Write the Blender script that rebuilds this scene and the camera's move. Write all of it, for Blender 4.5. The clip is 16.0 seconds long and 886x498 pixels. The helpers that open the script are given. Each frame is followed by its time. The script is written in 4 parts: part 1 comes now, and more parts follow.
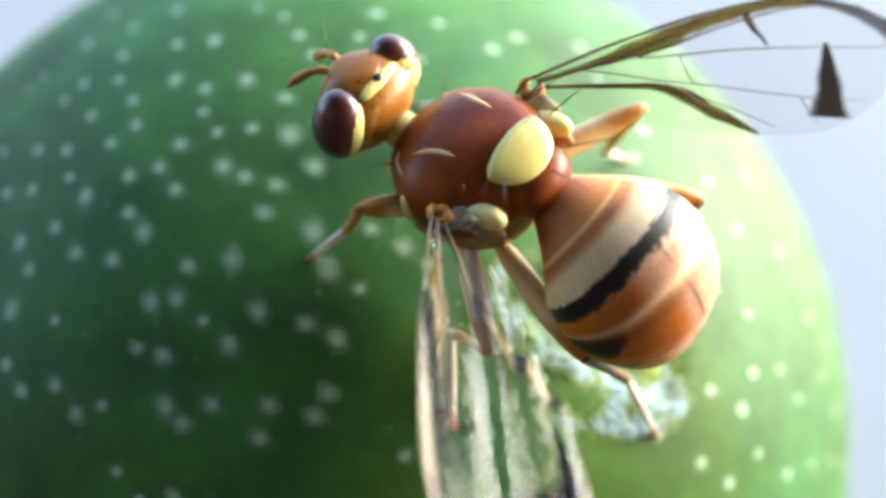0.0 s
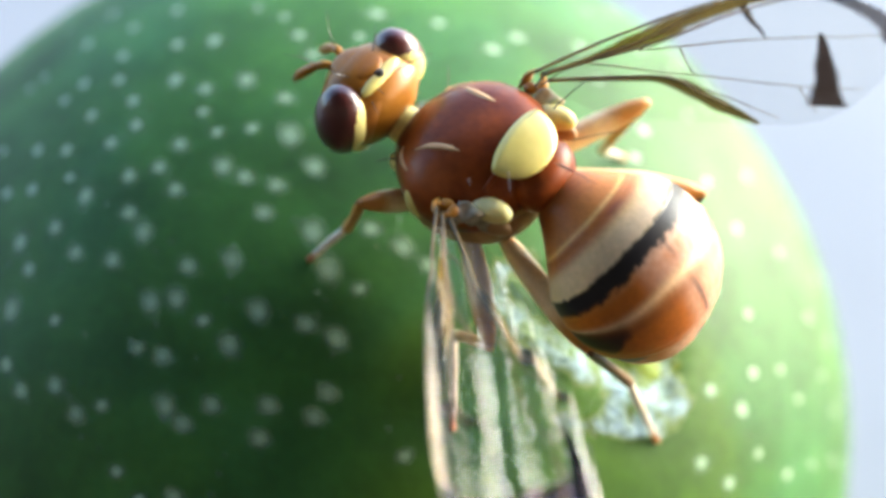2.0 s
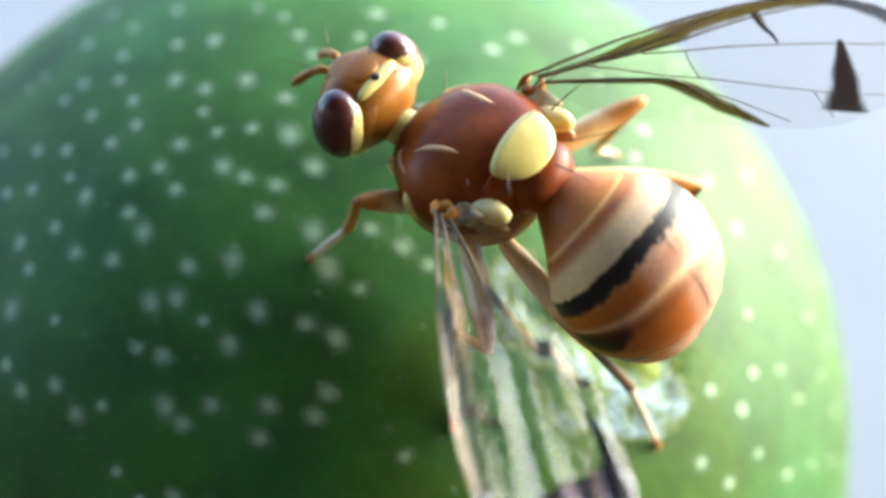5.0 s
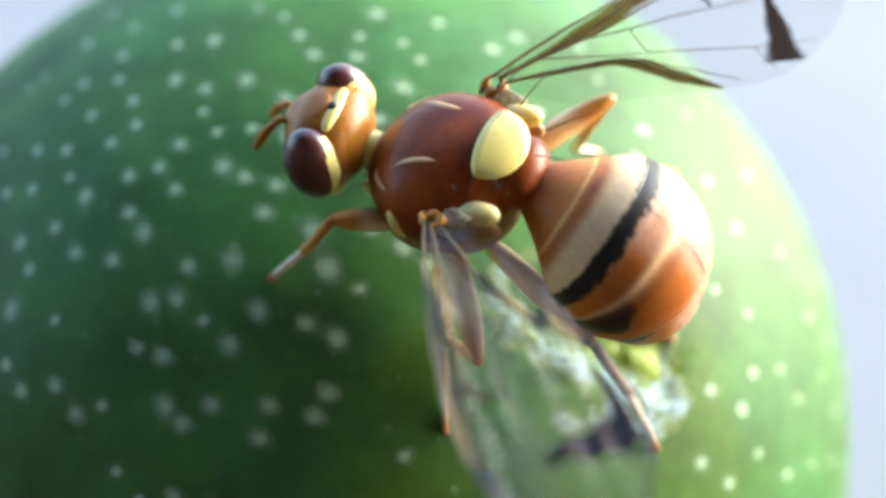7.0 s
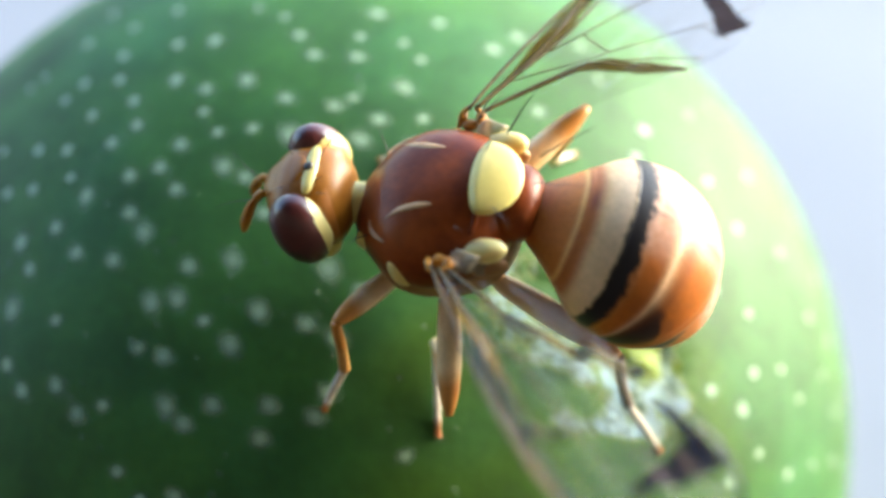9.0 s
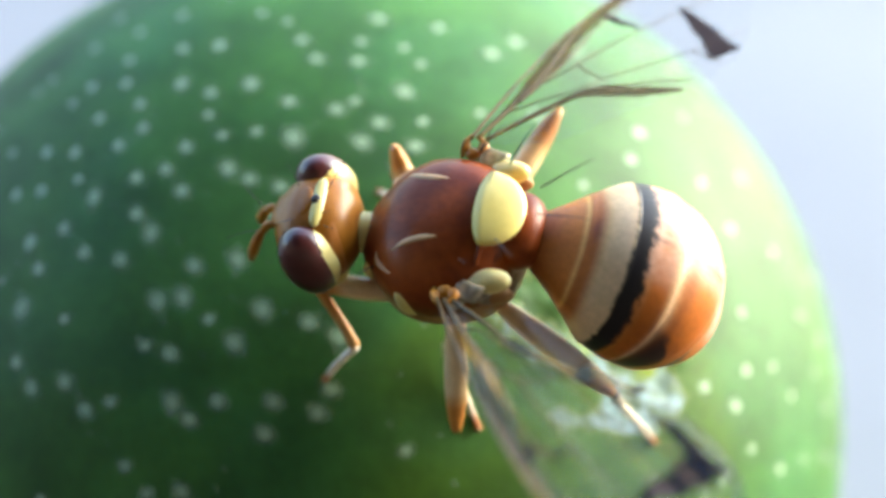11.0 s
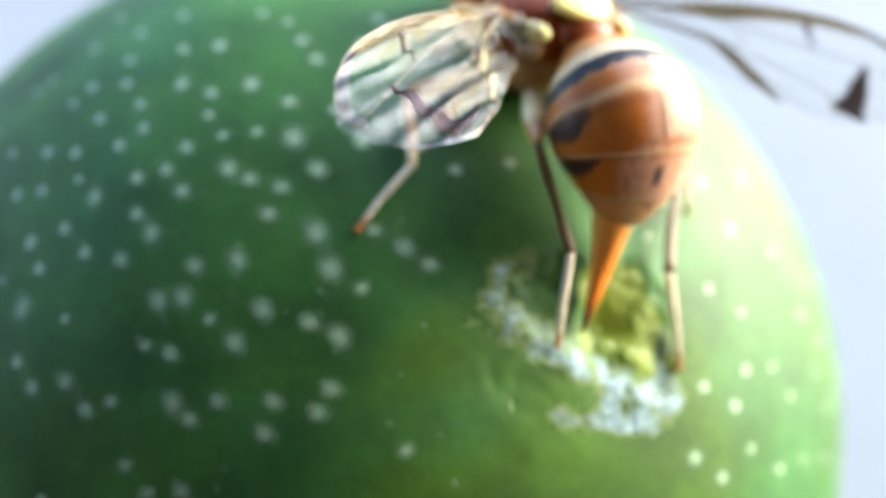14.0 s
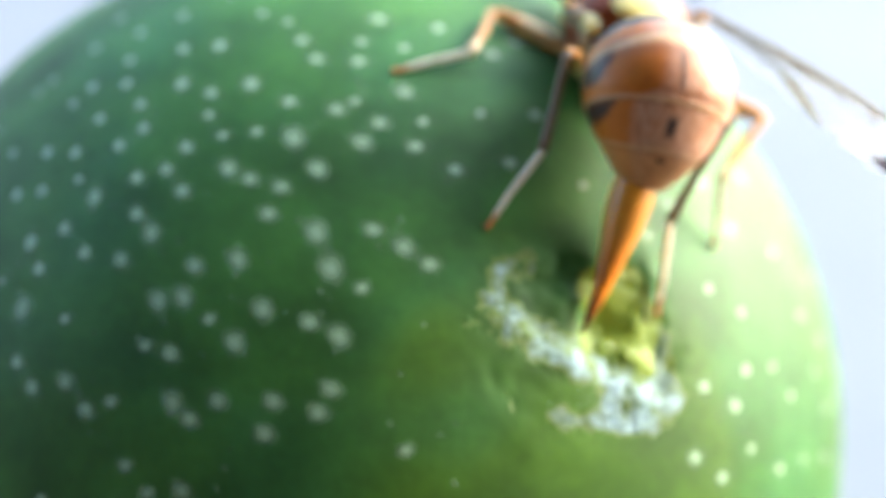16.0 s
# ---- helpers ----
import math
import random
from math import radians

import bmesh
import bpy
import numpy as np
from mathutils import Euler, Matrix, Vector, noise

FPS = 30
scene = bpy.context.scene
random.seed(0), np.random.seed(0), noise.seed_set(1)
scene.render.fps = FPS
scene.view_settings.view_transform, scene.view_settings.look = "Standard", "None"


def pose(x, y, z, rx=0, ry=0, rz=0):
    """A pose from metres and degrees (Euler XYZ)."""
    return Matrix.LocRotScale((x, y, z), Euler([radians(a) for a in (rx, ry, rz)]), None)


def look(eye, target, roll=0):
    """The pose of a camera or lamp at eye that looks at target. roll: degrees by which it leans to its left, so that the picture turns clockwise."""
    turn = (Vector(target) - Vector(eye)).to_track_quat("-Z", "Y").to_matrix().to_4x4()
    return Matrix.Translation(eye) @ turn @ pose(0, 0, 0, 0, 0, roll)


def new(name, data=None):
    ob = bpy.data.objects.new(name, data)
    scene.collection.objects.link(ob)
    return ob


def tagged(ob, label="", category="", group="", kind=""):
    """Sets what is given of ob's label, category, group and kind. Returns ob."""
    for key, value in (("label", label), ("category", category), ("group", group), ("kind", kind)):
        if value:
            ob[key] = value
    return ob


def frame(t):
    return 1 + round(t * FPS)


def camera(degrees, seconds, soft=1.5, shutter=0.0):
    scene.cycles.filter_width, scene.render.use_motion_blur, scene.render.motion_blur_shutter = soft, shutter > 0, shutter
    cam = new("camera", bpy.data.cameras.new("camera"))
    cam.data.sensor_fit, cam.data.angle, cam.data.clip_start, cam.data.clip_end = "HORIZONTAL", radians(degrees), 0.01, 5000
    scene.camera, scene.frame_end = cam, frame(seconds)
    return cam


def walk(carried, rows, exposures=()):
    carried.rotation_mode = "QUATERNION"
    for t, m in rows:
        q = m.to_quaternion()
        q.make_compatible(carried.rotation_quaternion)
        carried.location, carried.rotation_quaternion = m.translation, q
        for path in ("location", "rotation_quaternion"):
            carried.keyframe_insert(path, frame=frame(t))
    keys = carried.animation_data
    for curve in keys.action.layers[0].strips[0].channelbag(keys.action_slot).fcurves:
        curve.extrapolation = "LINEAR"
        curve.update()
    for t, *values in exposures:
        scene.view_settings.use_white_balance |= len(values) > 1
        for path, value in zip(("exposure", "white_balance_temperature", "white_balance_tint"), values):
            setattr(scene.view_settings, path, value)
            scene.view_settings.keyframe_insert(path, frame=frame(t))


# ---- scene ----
mm = 0.001
UP = Vector((0, 0.5736, 0.8192))
GAZE = Vector((0, 0.8192, -0.5736))


def body(x, y, z, rx=0, ry=0, rz=0):
    """A pose from millimetres and degrees."""
    return pose(x * mm, y * mm, z * mm, rx, ry, rz)


# ---- camera: held over the fruit, drawn back a little in the second half ----
cam = camera(40, 16.0, soft=3.4, shutter=0.5)
EYE = Vector((2.73, -28.39, 40.84)) * mm


def held(back=0.0, yaw=0.0, tilt=0.0):
    eye = EYE - GAZE * back * mm
    return look(eye, eye + GAZE) @ pose(0, 0, 0, tilt, yaw, 0)


walk(cam, [(0, held()), (7.6, held()), (8.0, held(0, 0.12, 0.107)), (8.5, held(0, 0.08, 0.08)),
           (9.0, held(0, 0.03, 0.0)), (9.2, held()), (11.3, held(0.65)), (16, held(0.65))], exposures=[(0, 0.75, 5950, 5), (9.2, 0.75, 5950, 5), (13, 0.81, 5950, 5), (16, 0.92, 5950, 5)])
cam.data.dof.use_dof = True
cam.data.dof.focus_distance = 21.8 * mm
cam.data.dof.aperture_fstop = 47

# ---- daylight: a broad window-like sun from the side, pale sky ----
SUN = Vector((0.86, 0.38, 0.34)).normalized()
world = bpy.data.worlds.new("world")
scene.world = world
world.use_nodes = True
sky = world.node_tree.nodes.new("ShaderNodeTexSky")
sky.sky_type, sky.sun_disc = "NISHITA", False
sky.sun_elevation, sky.sun_rotation = math.asin(SUN.z), math.atan2(SUN.x, SUN.y)
sky.dust_density, sky.ozone_density = 3.0, 1.0
world.node_tree.links.new(sky.outputs[0], world.node_tree.nodes["Background"].inputs[0])
world.node_tree.nodes["Background"].inputs[1].default_value = 0.58
sun = new("sun", bpy.data.lights.new("sun", "SUN"))
sun.data.energy, sun.data.angle, sun.data.color = 2.75, radians(50), (0.80, 0.955, 1.0)
sun.matrix_world = look(SUN, (0, 0, 0))


# ---- materials; texture sizes are in cycles per millimetre ----
def material(name, dark, light, freq=3.0, rough=0.4, grain=0.15, relief=0.01, coat=0.0, sss=0.0, tone="", spec=0.5, haze=0.12, fade=False):
    m = bpy.data.materials.new(name)
    m.use_nodes = True
    nodes, link = m.node_tree.nodes, m.node_tree.links.new
    b = nodes["Principled BSDF"]
    where = nodes.new("ShaderNodeTexCoord")
    broad, fine = nodes.new("ShaderNodeTexNoise"), nodes.new("ShaderNodeTexNoise")
    for n, f in ((broad, freq), (fine, freq * 9)):
        n.inputs["Scale"].default_value = f * 1000
        n.inputs["Detail"].default_value = 3
        link(where.outputs["Object"], n.inputs["Vector"])
    mix = nodes.new("ShaderNodeMix")
    mix.data_type = "RGBA"
    mix.inputs["A"].default_value, mix.inputs["B"].default_value = (*dark, 1), (*light, 1)
    ramp = nodes.new("ShaderNodeMapRange")
    ramp.inputs["From Min"].default_value, ramp.inputs["From Max"].default_value = 0.3, 0.7
    link(broad.outputs[0], ramp.inputs["Value"])
    link(ramp.outputs[0], mix.inputs["Factor"])
    colour = mix.outputs["Result"]
    if tone:
        a = nodes.new("ShaderNodeAttribute")
        a.attribute_name = tone
        mul = nodes.new("ShaderNodeMix")
        mul.data_type, mul.blend_type = "RGBA", "MULTIPLY"
        mul.inputs["Factor"].default_value = 1
        link(a.outputs["Color"], mul.inputs["A"])
        link(colour, mul.inputs["B"])
        colour = mul.outputs["Result"]
        if fade:
            link(a.outputs["Alpha"], b.inputs["Alpha"])
    sat = nodes.new("ShaderNodeHueSaturation")
    val = nodes.new("ShaderNodeMapRange")
    val.inputs["To Min"].default_value, val.inputs["To Max"].default_value = 1 - grain, 1 + grain
    link(fine.outputs[0], val.inputs["Value"])
    link(val.outputs[0], sat.inputs["Value"])
    link(colour, sat.inputs["Color"])
    link(sat.outputs[0], b.inputs["Base Color"])
    b.inputs["Roughness"].default_value = rough
    b.inputs["Specular IOR Level"].default_value = spec
    b.inputs["Coat Weight"].default_value = coat
    b.inputs["Coat Roughness"].default_value = haze
    if sss:
        b.inputs["Subsurface Weight"].default_value = sss
        b.inputs["Subsurface Radius"].default_value = (1.0, 0.8, 0.4)
        b.inputs["Subsurface Scale"].default_value = 0.4 * mm
    if relief:
        bump = nodes.new("ShaderNodeBump")
        bump.inputs["Strength"].default_value = 0.6
        bump.inputs["Distance"].default_value = relief * mm
        link(fine.outputs[0], bump.inputs["Height"])
        link(bump.outputs[0], b.inputs["Normal"])
    return m


def film_material(name, tint, gloss, freq, rough=0.08, flesh=None, share_of=0.0, wrinkle=0.06, shine_tint=(0.95, 0.97, 1.0), fade=False):
    """A clear or tinted insect-wing film: see-through, with a wrinkled gloss."""
    m = bpy.data.materials.new(name)
    m.use_nodes = True
    nodes, link = m.node_tree.nodes, m.node_tree.links.new
    nodes.remove(nodes["Principled BSDF"])
    where = nodes.new("ShaderNodeTexCoord")
    n = nodes.new("ShaderNodeTexNoise")
    n.inputs["Scale"].default_value = freq * 1000
    n.inputs["Detail"].default_value = 2
    link(where.outputs["Object"], n.inputs["Vector"])
    bump = nodes.new("ShaderNodeBump")
    bump.inputs["Strength"].default_value, bump.inputs["Distance"].default_value = 1.0, wrinkle * mm
    link(n.outputs[0], bump.inputs["Height"])
    clear, shine, mix, facing = (nodes.new("ShaderNodeBsdfTransparent"), nodes.new("ShaderNodeBsdfGlossy"),
                                 nodes.new("ShaderNodeMixShader"), nodes.new("ShaderNodeLayerWeight"))
    clear.inputs["Color"].default_value = (*tint, 1)
    shine.inputs["Roughness"].default_value = rough
    shine.inputs["Color"].default_value = (*shine_tint, 1)
    power, share = nodes.new("ShaderNodeMath"), nodes.new("ShaderNodeMath")
    power.operation, power.inputs[1].default_value = "POWER", 4
    share.operation, share.inputs[1].default_value, share.inputs[2].default_value = "MULTIPLY_ADD", 0.03, gloss
    link(bump.outputs[0], shine.inputs["Normal"])
    link(facing.outputs["Facing"], power.inputs[0])
    link(power.outputs[0], share.inputs[0])
    link(share.outputs[0], mix.inputs[0])
    under = clear
    if flesh:
        solid, under = nodes.new("ShaderNodeBsdfDiffuse"), nodes.new("ShaderNodeMixShader")
        hue, mottle = nodes.new("ShaderNodeMix"), nodes.new("ShaderNodeTexNoise")
        hue.data_type = "RGBA"
        mottle.inputs["Scale"].default_value = 6000
        link(where.outputs["Object"], mottle.inputs["Vector"])
        link(mottle.outputs[0], hue.inputs["Factor"])
        hue.inputs["A"].default_value = (*[0.5 * c for c in flesh], 1)
        hue.inputs["B"].default_value = (*[1.5 * c for c in flesh], 1)
        link(hue.outputs["Result"], solid.inputs["Color"])
        under.inputs[0].default_value = share_of
        link(clear.outputs[0], under.inputs[1])
        link(solid.outputs[0], under.inputs[2])
    link(under.outputs[0], mix.inputs[1])
    link(shine.outputs[0], mix.inputs[2])
    result = mix
    if fade:
        bare, edge_mix, cover = nodes.new("ShaderNodeBsdfTransparent"), nodes.new("ShaderNodeMixShader"), nodes.new("ShaderNodeAttribute")
        cover.attribute_name = "tone"
        link(cover.outputs["Alpha"], edge_mix.inputs[0])
        link(bare.outputs[0], edge_mix.inputs[1])
        link(mix.outputs[0], edge_mix.inputs[2])
        result = edge_mix
    link(result.outputs[0], nodes["Material Output"].inputs["Surface"])
    return m


SKIN = material("fruit skin", (0.017, 0.078, 0.012), (0.056, 0.192, 0.043), 0.4, 0.64, 0.22, 0.016, 0.0, 0.25, tone="tone", spec=0.35, haze=0.40)
LENTICEL = material("lenticel", (0.85, 0.9, 0.8), (1.0, 1.0, 1.0), 2.0, 0.55, 0.15, 0.004, 0.0, tone="tone", spec=0.28, haze=0.40, fade=True)
PULP = material("cut pulp", (0.12, 0.19, 0.008), (0.25, 0.34, 0.022), 0.9, 0.5, 0.25, 0.03, 0.0, 0.5, spec=0.3)
FLAKE = material("torn skin", (0.18, 0.27, 0.28), (0.32, 0.44, 0.52), 3.0, 0.35, 0.12, 0.02, 0.15, 0.4, haze=0.15)
SHRED = material("torn membrane with painted wet glints", (0.72, 0.72, 0.72), (1.0, 1.0, 1.0), 4.0, 0.5, 0.3, 0.05, 0.0, 0.2, tone="fray", spec=0.3)
SCUTUM = material("red-brown cuticle", (0.085, 0.013, 0.003), (0.30, 0.066, 0.009), 0.7, 0.38, 0.3, 0.014, 0.10, spec=0.15, haze=0.06)
YELLOW = material("yellow cuticle", (0.66, 0.54, 0.13), (0.80, 0.69, 0.27), 0.8, 0.35, 0.08, 0.006, 0.1, 0.2)
IVORY = material("ivory cuticle", (0.70, 0.58, 0.20), (0.84, 0.74, 0.38), 0.8, 0.4, 0.1, 0.006, 0.1, 0.3)
PALE = material("pale stripe", (0.50, 0.27, 0.10), (0.62, 0.38, 0.17), 2.0, 0.4, 0.1, 0.004)
PLEURA = material("tan cuticle", (0.26, 0.10, 0.03), (0.50, 0.30, 0.12), 1.4, 0.4, 0.2, 0.01)
ORANGE = material("orange cuticle", (0.34, 0.12, 0.010), (0.50, 0.22, 0.022), 1.2, 0.36, 0.15, 0.008, 0.15, spec=0.3, haze=0.12)
OCHRE = material("dark ochre cuticle", (0.28, 0.085, 0.010), (0.46, 0.17, 0.025), 1.2, 0.36, 0.15, 0.008, 0.15)
HONEY = material("honey cuticle", (0.25, 0.088, 0.008), (0.39, 0.155, 0.018), 1.5, 0.36, 0.12, 0.006, 0.1, spec=0.25)
EYE_GLOSS = material("compound eye", (0.045, 0.009, 0.009), (0.10, 0.022, 0.018), 1.0, 0.32, 0.2, 0.004, 0.5)
TERGITE = material("abdomen cuticle", (0.86, 0.82, 0.78), (1.0, 1.0, 1.0), 1.1, 0.45, 0.2, 0.012, 0.06, 0.35, tone="tone", spec=0.35, haze=0.3)
OVISCAPE = material("amber cuticle", (0.85, 0.75, 0.6), (1.0, 1.0, 1.0), 1.2, 0.3, 0.1, 0.004, 0.2, tone="tone")
LEG = material("leg cuticle", (0.78, 0.72, 0.66), (1.0, 1.0, 1.0), 2.0, 0.38, 0.15, 0.006, 0.1, tone="tone")
BLACK = material("black bristle", (0.01, 0.008, 0.006), (0.03, 0.02, 0.015), 3.0, 0.4, 0.1, 0)
VEIN = material("vein", (0.045, 0.027, 0.007), (0.13, 0.08, 0.018), 1.0, 0.35, 0.2, 0.004)
MEMBRANE = film_material("clear wing film", (0.95, 0.95, 0.945), 0.0105, 1.2, 0.04, wrinkle=0.014)
SMOKE = film_material("smoky wing film", (0.46, 0.41, 0.42), 0.010, 1.5, 0.15, (0.040, 0.030, 0.026), 0.80, shine_tint=(0.68, 0.64, 1.0), fade=True)
GREY = film_material("grey wing film", (0.66, 0.64, 0.66), 0.03, 1.5, 0.15, (0.07, 0.065, 0.07), 0.42, fade=True)
BROWN = film_material("brown wing film", (0.60, 0.50, 0.28), 0.03, 1.5, 0.15, (0.12, 0.092, 0.022), 0.66, fade=True)
HUSK = film_material("pale crumpled membrane", (0.90, 0.87, 0.78), 0.02, 2.5, 0.15, (0.50, 0.44, 0.33), 0.5, wrinkle=0.08)
AMBER = film_material("amber wing film", (0.70, 0.60, 0.32), 0.03, 1.5, 0.15, (0.17, 0.115, 0.03), 0.5, fade=True)
WOOD = material("dark wood", (0.022, 0.014, 0.009), (0.05, 0.031, 0.02), 0.05, 0.5, 0.2, 0.05)
BLOCKER = material("light-blocking dark plaster", (0.05, 0.045, 0.04), (0.08, 0.075, 0.07), 0.01, 0.8, 0.1, 0.1)
SHEET = material("white sheet", (0.22, 0.24, 0.285), (0.27, 0.29, 0.34), 0.02, 0.7, 0.05, 0.02)


# ---- mesh helpers; all shapes are given in millimetres ----
def link_mesh(name, verts, faces, mat, tones=None, smooth=True):
    me = bpy.data.meshes.new(name)
    me.from_pydata([tuple(v) for v in np.asarray(verts, float) * mm], [], [tuple(int(i) for i in f) for f in faces])
    me.materials.append(mat)
    if tones is not None:
        a = me.attributes.new("tone", "FLOAT_COLOR", "POINT")
        rgba = np.ones((len(verts), 4))
        rgba[:, :np.shape(tones)[1]] = tones
        a.data.foreach_set("color", rgba.ravel())
    if smooth:
        me.polygons.foreach_set("use_smooth", [True] * len(me.polygons))
    me.update()
    return me


def part(name, shape, mat, parent=None, label="", smooth=True):
    verts, faces, *tones = shape
    ob = new(name, link_mesh(name, verts, faces, mat, tones[0] if tones else None, smooth))
    ob.parent = parent
    return tagged(ob, label)


def join(*shapes):
    verts, faces, n = [], [], 0
    for v, f, *_ in shapes:
        verts.append(np.asarray(v, float))
        faces += [[i + n for i in q] for q in f]
        n += len(v)
    return np.vstack(verts), faces


def turned(shape, m):
    v, f, *rest = shape
    m = np.array(m)
    return (np.asarray(v, float) @ m[:3, :3].T + m[:3, 3], f, *rest)


def blob(centre, radii, power=2.0, n=28, k=18, bend=None):
    """A rounded lump: an ellipsoid, boxier with a higher power."""
    a, b = np.meshgrid(np.linspace(0, 2 * np.pi, n, endpoint=False), np.linspace(0, np.pi, k + 1)[1:-1])
    d = np.stack([np.sin(b) * np.cos(a), np.sin(b) * np.sin(a), np.cos(b)], -1).reshape(-1, 3)
    d = np.vstack([d, [(0, 0, 1), (0, 0, -1)]])
    d /= (np.abs(d) ** power).sum(1, keepdims=True) ** (1 / power)
    v = d * np.array(radii)
    if bend:
        v = bend(v)
    faces = []
    for j in range(k - 2):
        for i in range(n):
            faces.append((j * n + i, (j + 1) * n + i, (j + 1) * n + (i + 1) % n, j * n + (i + 1) % n))
    top, low = n * (k - 1), n * (k - 1) + 1
    for i in range(n):
        faces.append((top, i, (i + 1) % n))
        faces.append((low, (k - 2) * n + (i + 1) % n, (k - 2) * n + i))
    return v + np.array(centre), faces


def smooth_line(points, steps):
    """A Catmull-Rom line through rows of numbers."""
    p = np.asarray(points, float)
    p = np.vstack([2 * p[0] - p[1], p, 2 * p[-1] - p[-2]])
    out = []
    for i in range(1, len(p) - 2):
        for t in np.linspace(0, 1, steps, endpoint=False):
            out.append(0.5 * (2 * p[i] + (p[i + 1] - p[i - 1]) * t + (2 * p[i - 1] - 5 * p[i] + 4 * p[i + 1] - p[i + 2]) * t * t
                              + (3 * p[i] - p[i - 1] - 3 * p[i + 1] + p[i + 2]) * t ** 3))
    return np.array(out + [p[-2]])


def sweep(rows, n=12, steps=6, side=(0, 1, 0), flat=1.0, tone=None):
    """A tube along rows of x, y, z, radius; flat squeezes it across side. tone: colour by the share of its length and the angle from its back."""
    line = smooth_line(rows, steps)
    c, r = line[:, :3], np.maximum(line[:, 3], 0.004)
    t = np.gradient(c, axis=0)
    t /= np.linalg.norm(t, axis=1, keepdims=True)
    s = np.cross(np.cross(t, np.array(side, float)), t)
    s /= np.linalg.norm(s, axis=1, keepdims=True)
    u = np.cross(s, t)
    ang = np.linspace(0, 2 * np.pi, n, endpoint=False)
    verts = (c[:, None] + r[:, None, None] * (flat * np.cos(ang)[None, :, None] * u[:, None] + np.sin(ang)[None, :, None] * s[:, None])).reshape(-1, 3)
    faces = [(j * n + i, j * n + (i + 1) % n, (j + 1) * n + (i + 1) % n, (j + 1) * n + i) for j in range(len(c) - 1) for i in range(n)]
    faces.append(tuple(range(n))[::-1])
    faces.append(tuple((len(c) - 1) * n + i for i in range(n)))
    if tone is None:
        return verts, faces
    d = np.concatenate([[0], np.cumsum(np.linalg.norm(np.diff(c, axis=0), axis=1))])
    d /= d[-1]
    tones = np.array([tone(a, (b + np.pi) % (2 * np.pi) - np.pi) for a in d for b in ang])
    return verts, faces, tones


def smooth_step(a, b, x):
    t = max(0.0, min(1.0, (x - a) / (b - a)))
    return t * t * (3 - 2 * t)


def blend(a, b, t):
    return np.array(a) * (1 - t) + np.array(b) * t


# ---- the unseen dark table, the cloth under the fruit, and unseen walls and ceiling added to block sky light ----
R = 14.7


def slab(x0, x1, y0, y1, z0, z1):
    v = [(x, y, z) for x in (x0, x1) for y in (y0, y1) for z in (z0, z1)]
    return v, [(0, 1, 3, 2), (4, 6, 7, 5), (0, 4, 5, 1), (2, 3, 7, 6), (0, 2, 6, 4), (1, 5, 7, 3)]


def cloth_shape():
    xs, ys = np.linspace(-160, 260, 43), np.linspace(-1.5, 330, 35)
    v = [(x, y, (0.4 * math.sin(x * 0.035 + y * 0.02) * smooth_step(14, 60, math.hypot(x, y)) if h else -0.6)) for h in (1, 0) for x in xs for y in ys]
    n, m = len(xs) * len(ys), len(ys)
    f = []
    for i in range(len(xs) - 1):
        for j in range(m - 1):
            q = (i * m + j, (i + 1) * m + j, (i + 1) * m + j + 1, i * m + j + 1)
            f += [q, tuple(k + n for k in q[::-1])]
    rim = [i * m for i in range(len(xs))] + [(len(xs) - 1) * m + j for j in range(1, m)] + [i * m + m - 1 for i in range(len(xs) - 2, -1, -1)] + list(range(m - 2, 0, -1))
    f += [(rim[k], rim[k] + n, rim[(k + 1) % len(rim)] + n, rim[(k + 1) % len(rim)]) for k in range(len(rim))]
    return v, f


# table is never in view; its dark wood is added to cut bounce light
ground = part("ground", slab(-4000, 4000, -4000, 4000, -40, -0.6), WOOD, smooth=False)
tagged(ground, "unseen dark wooden table top that keeps bounce light low", "table", kind="structure")
cloth = part("white_cloth", cloth_shape(), SHEET)
tagged(cloth, "smooth bluish white cloth under the fruit", "cloth")
# out of view, added only to keep sky light off the fruit's near side
for name, box in (("wall_south", (-1300, 3800, -1320, -1200, -0.6, 1300)), ("wall_west", (-1420, -1300, -1200, -100, -0.6, 1300)), ("ceiling", (-1300, 3800, -1320, 300, 1300, 1400))):
    tagged(part(name, slab(*box), BLOCKER, smooth=False), "unseen light-blocking dark plastered " + name.split("_")[0], name.split("_")[0], kind="structure")


# ---- the fruit ----
WOUND = Vector((5.718, -9.277, 9.866)).normalized()
SIDE = WOUND.cross(UP).normalized()
RISE = SIDE.cross(WOUND).normalized() * -1
if RISE.dot(UP) < 0:
    RISE, SIDE = -RISE, -SIDE


def on_fruit(a, b, lift=0.0):
    """The point of the fruit's skin a mm to the side and b mm up from the wound, along the skin."""
    d = math.hypot(a, b)
    q = d / R
    flat = (SIDE * a + RISE * b) / d if d > 1e-9 else SIDE
    return (WOUND * math.cos(q) + flat * math.sin(q)) * (R + lift)


def crest(t):
    """The ridge of torn skin, from the left of the wound, under the pit, to its lower right."""
    at = (0, 0.3, 0.55, 0.75, 1)
    return np.interp(t, at, (-1.5, -0.5, 0.3, 1.0, 2.1)), np.interp(t, at, (0.85, 0.22, -0.26, -0.62, -0.9))


CREST = [crest(t) for t in np.linspace(0, 1, 24)]


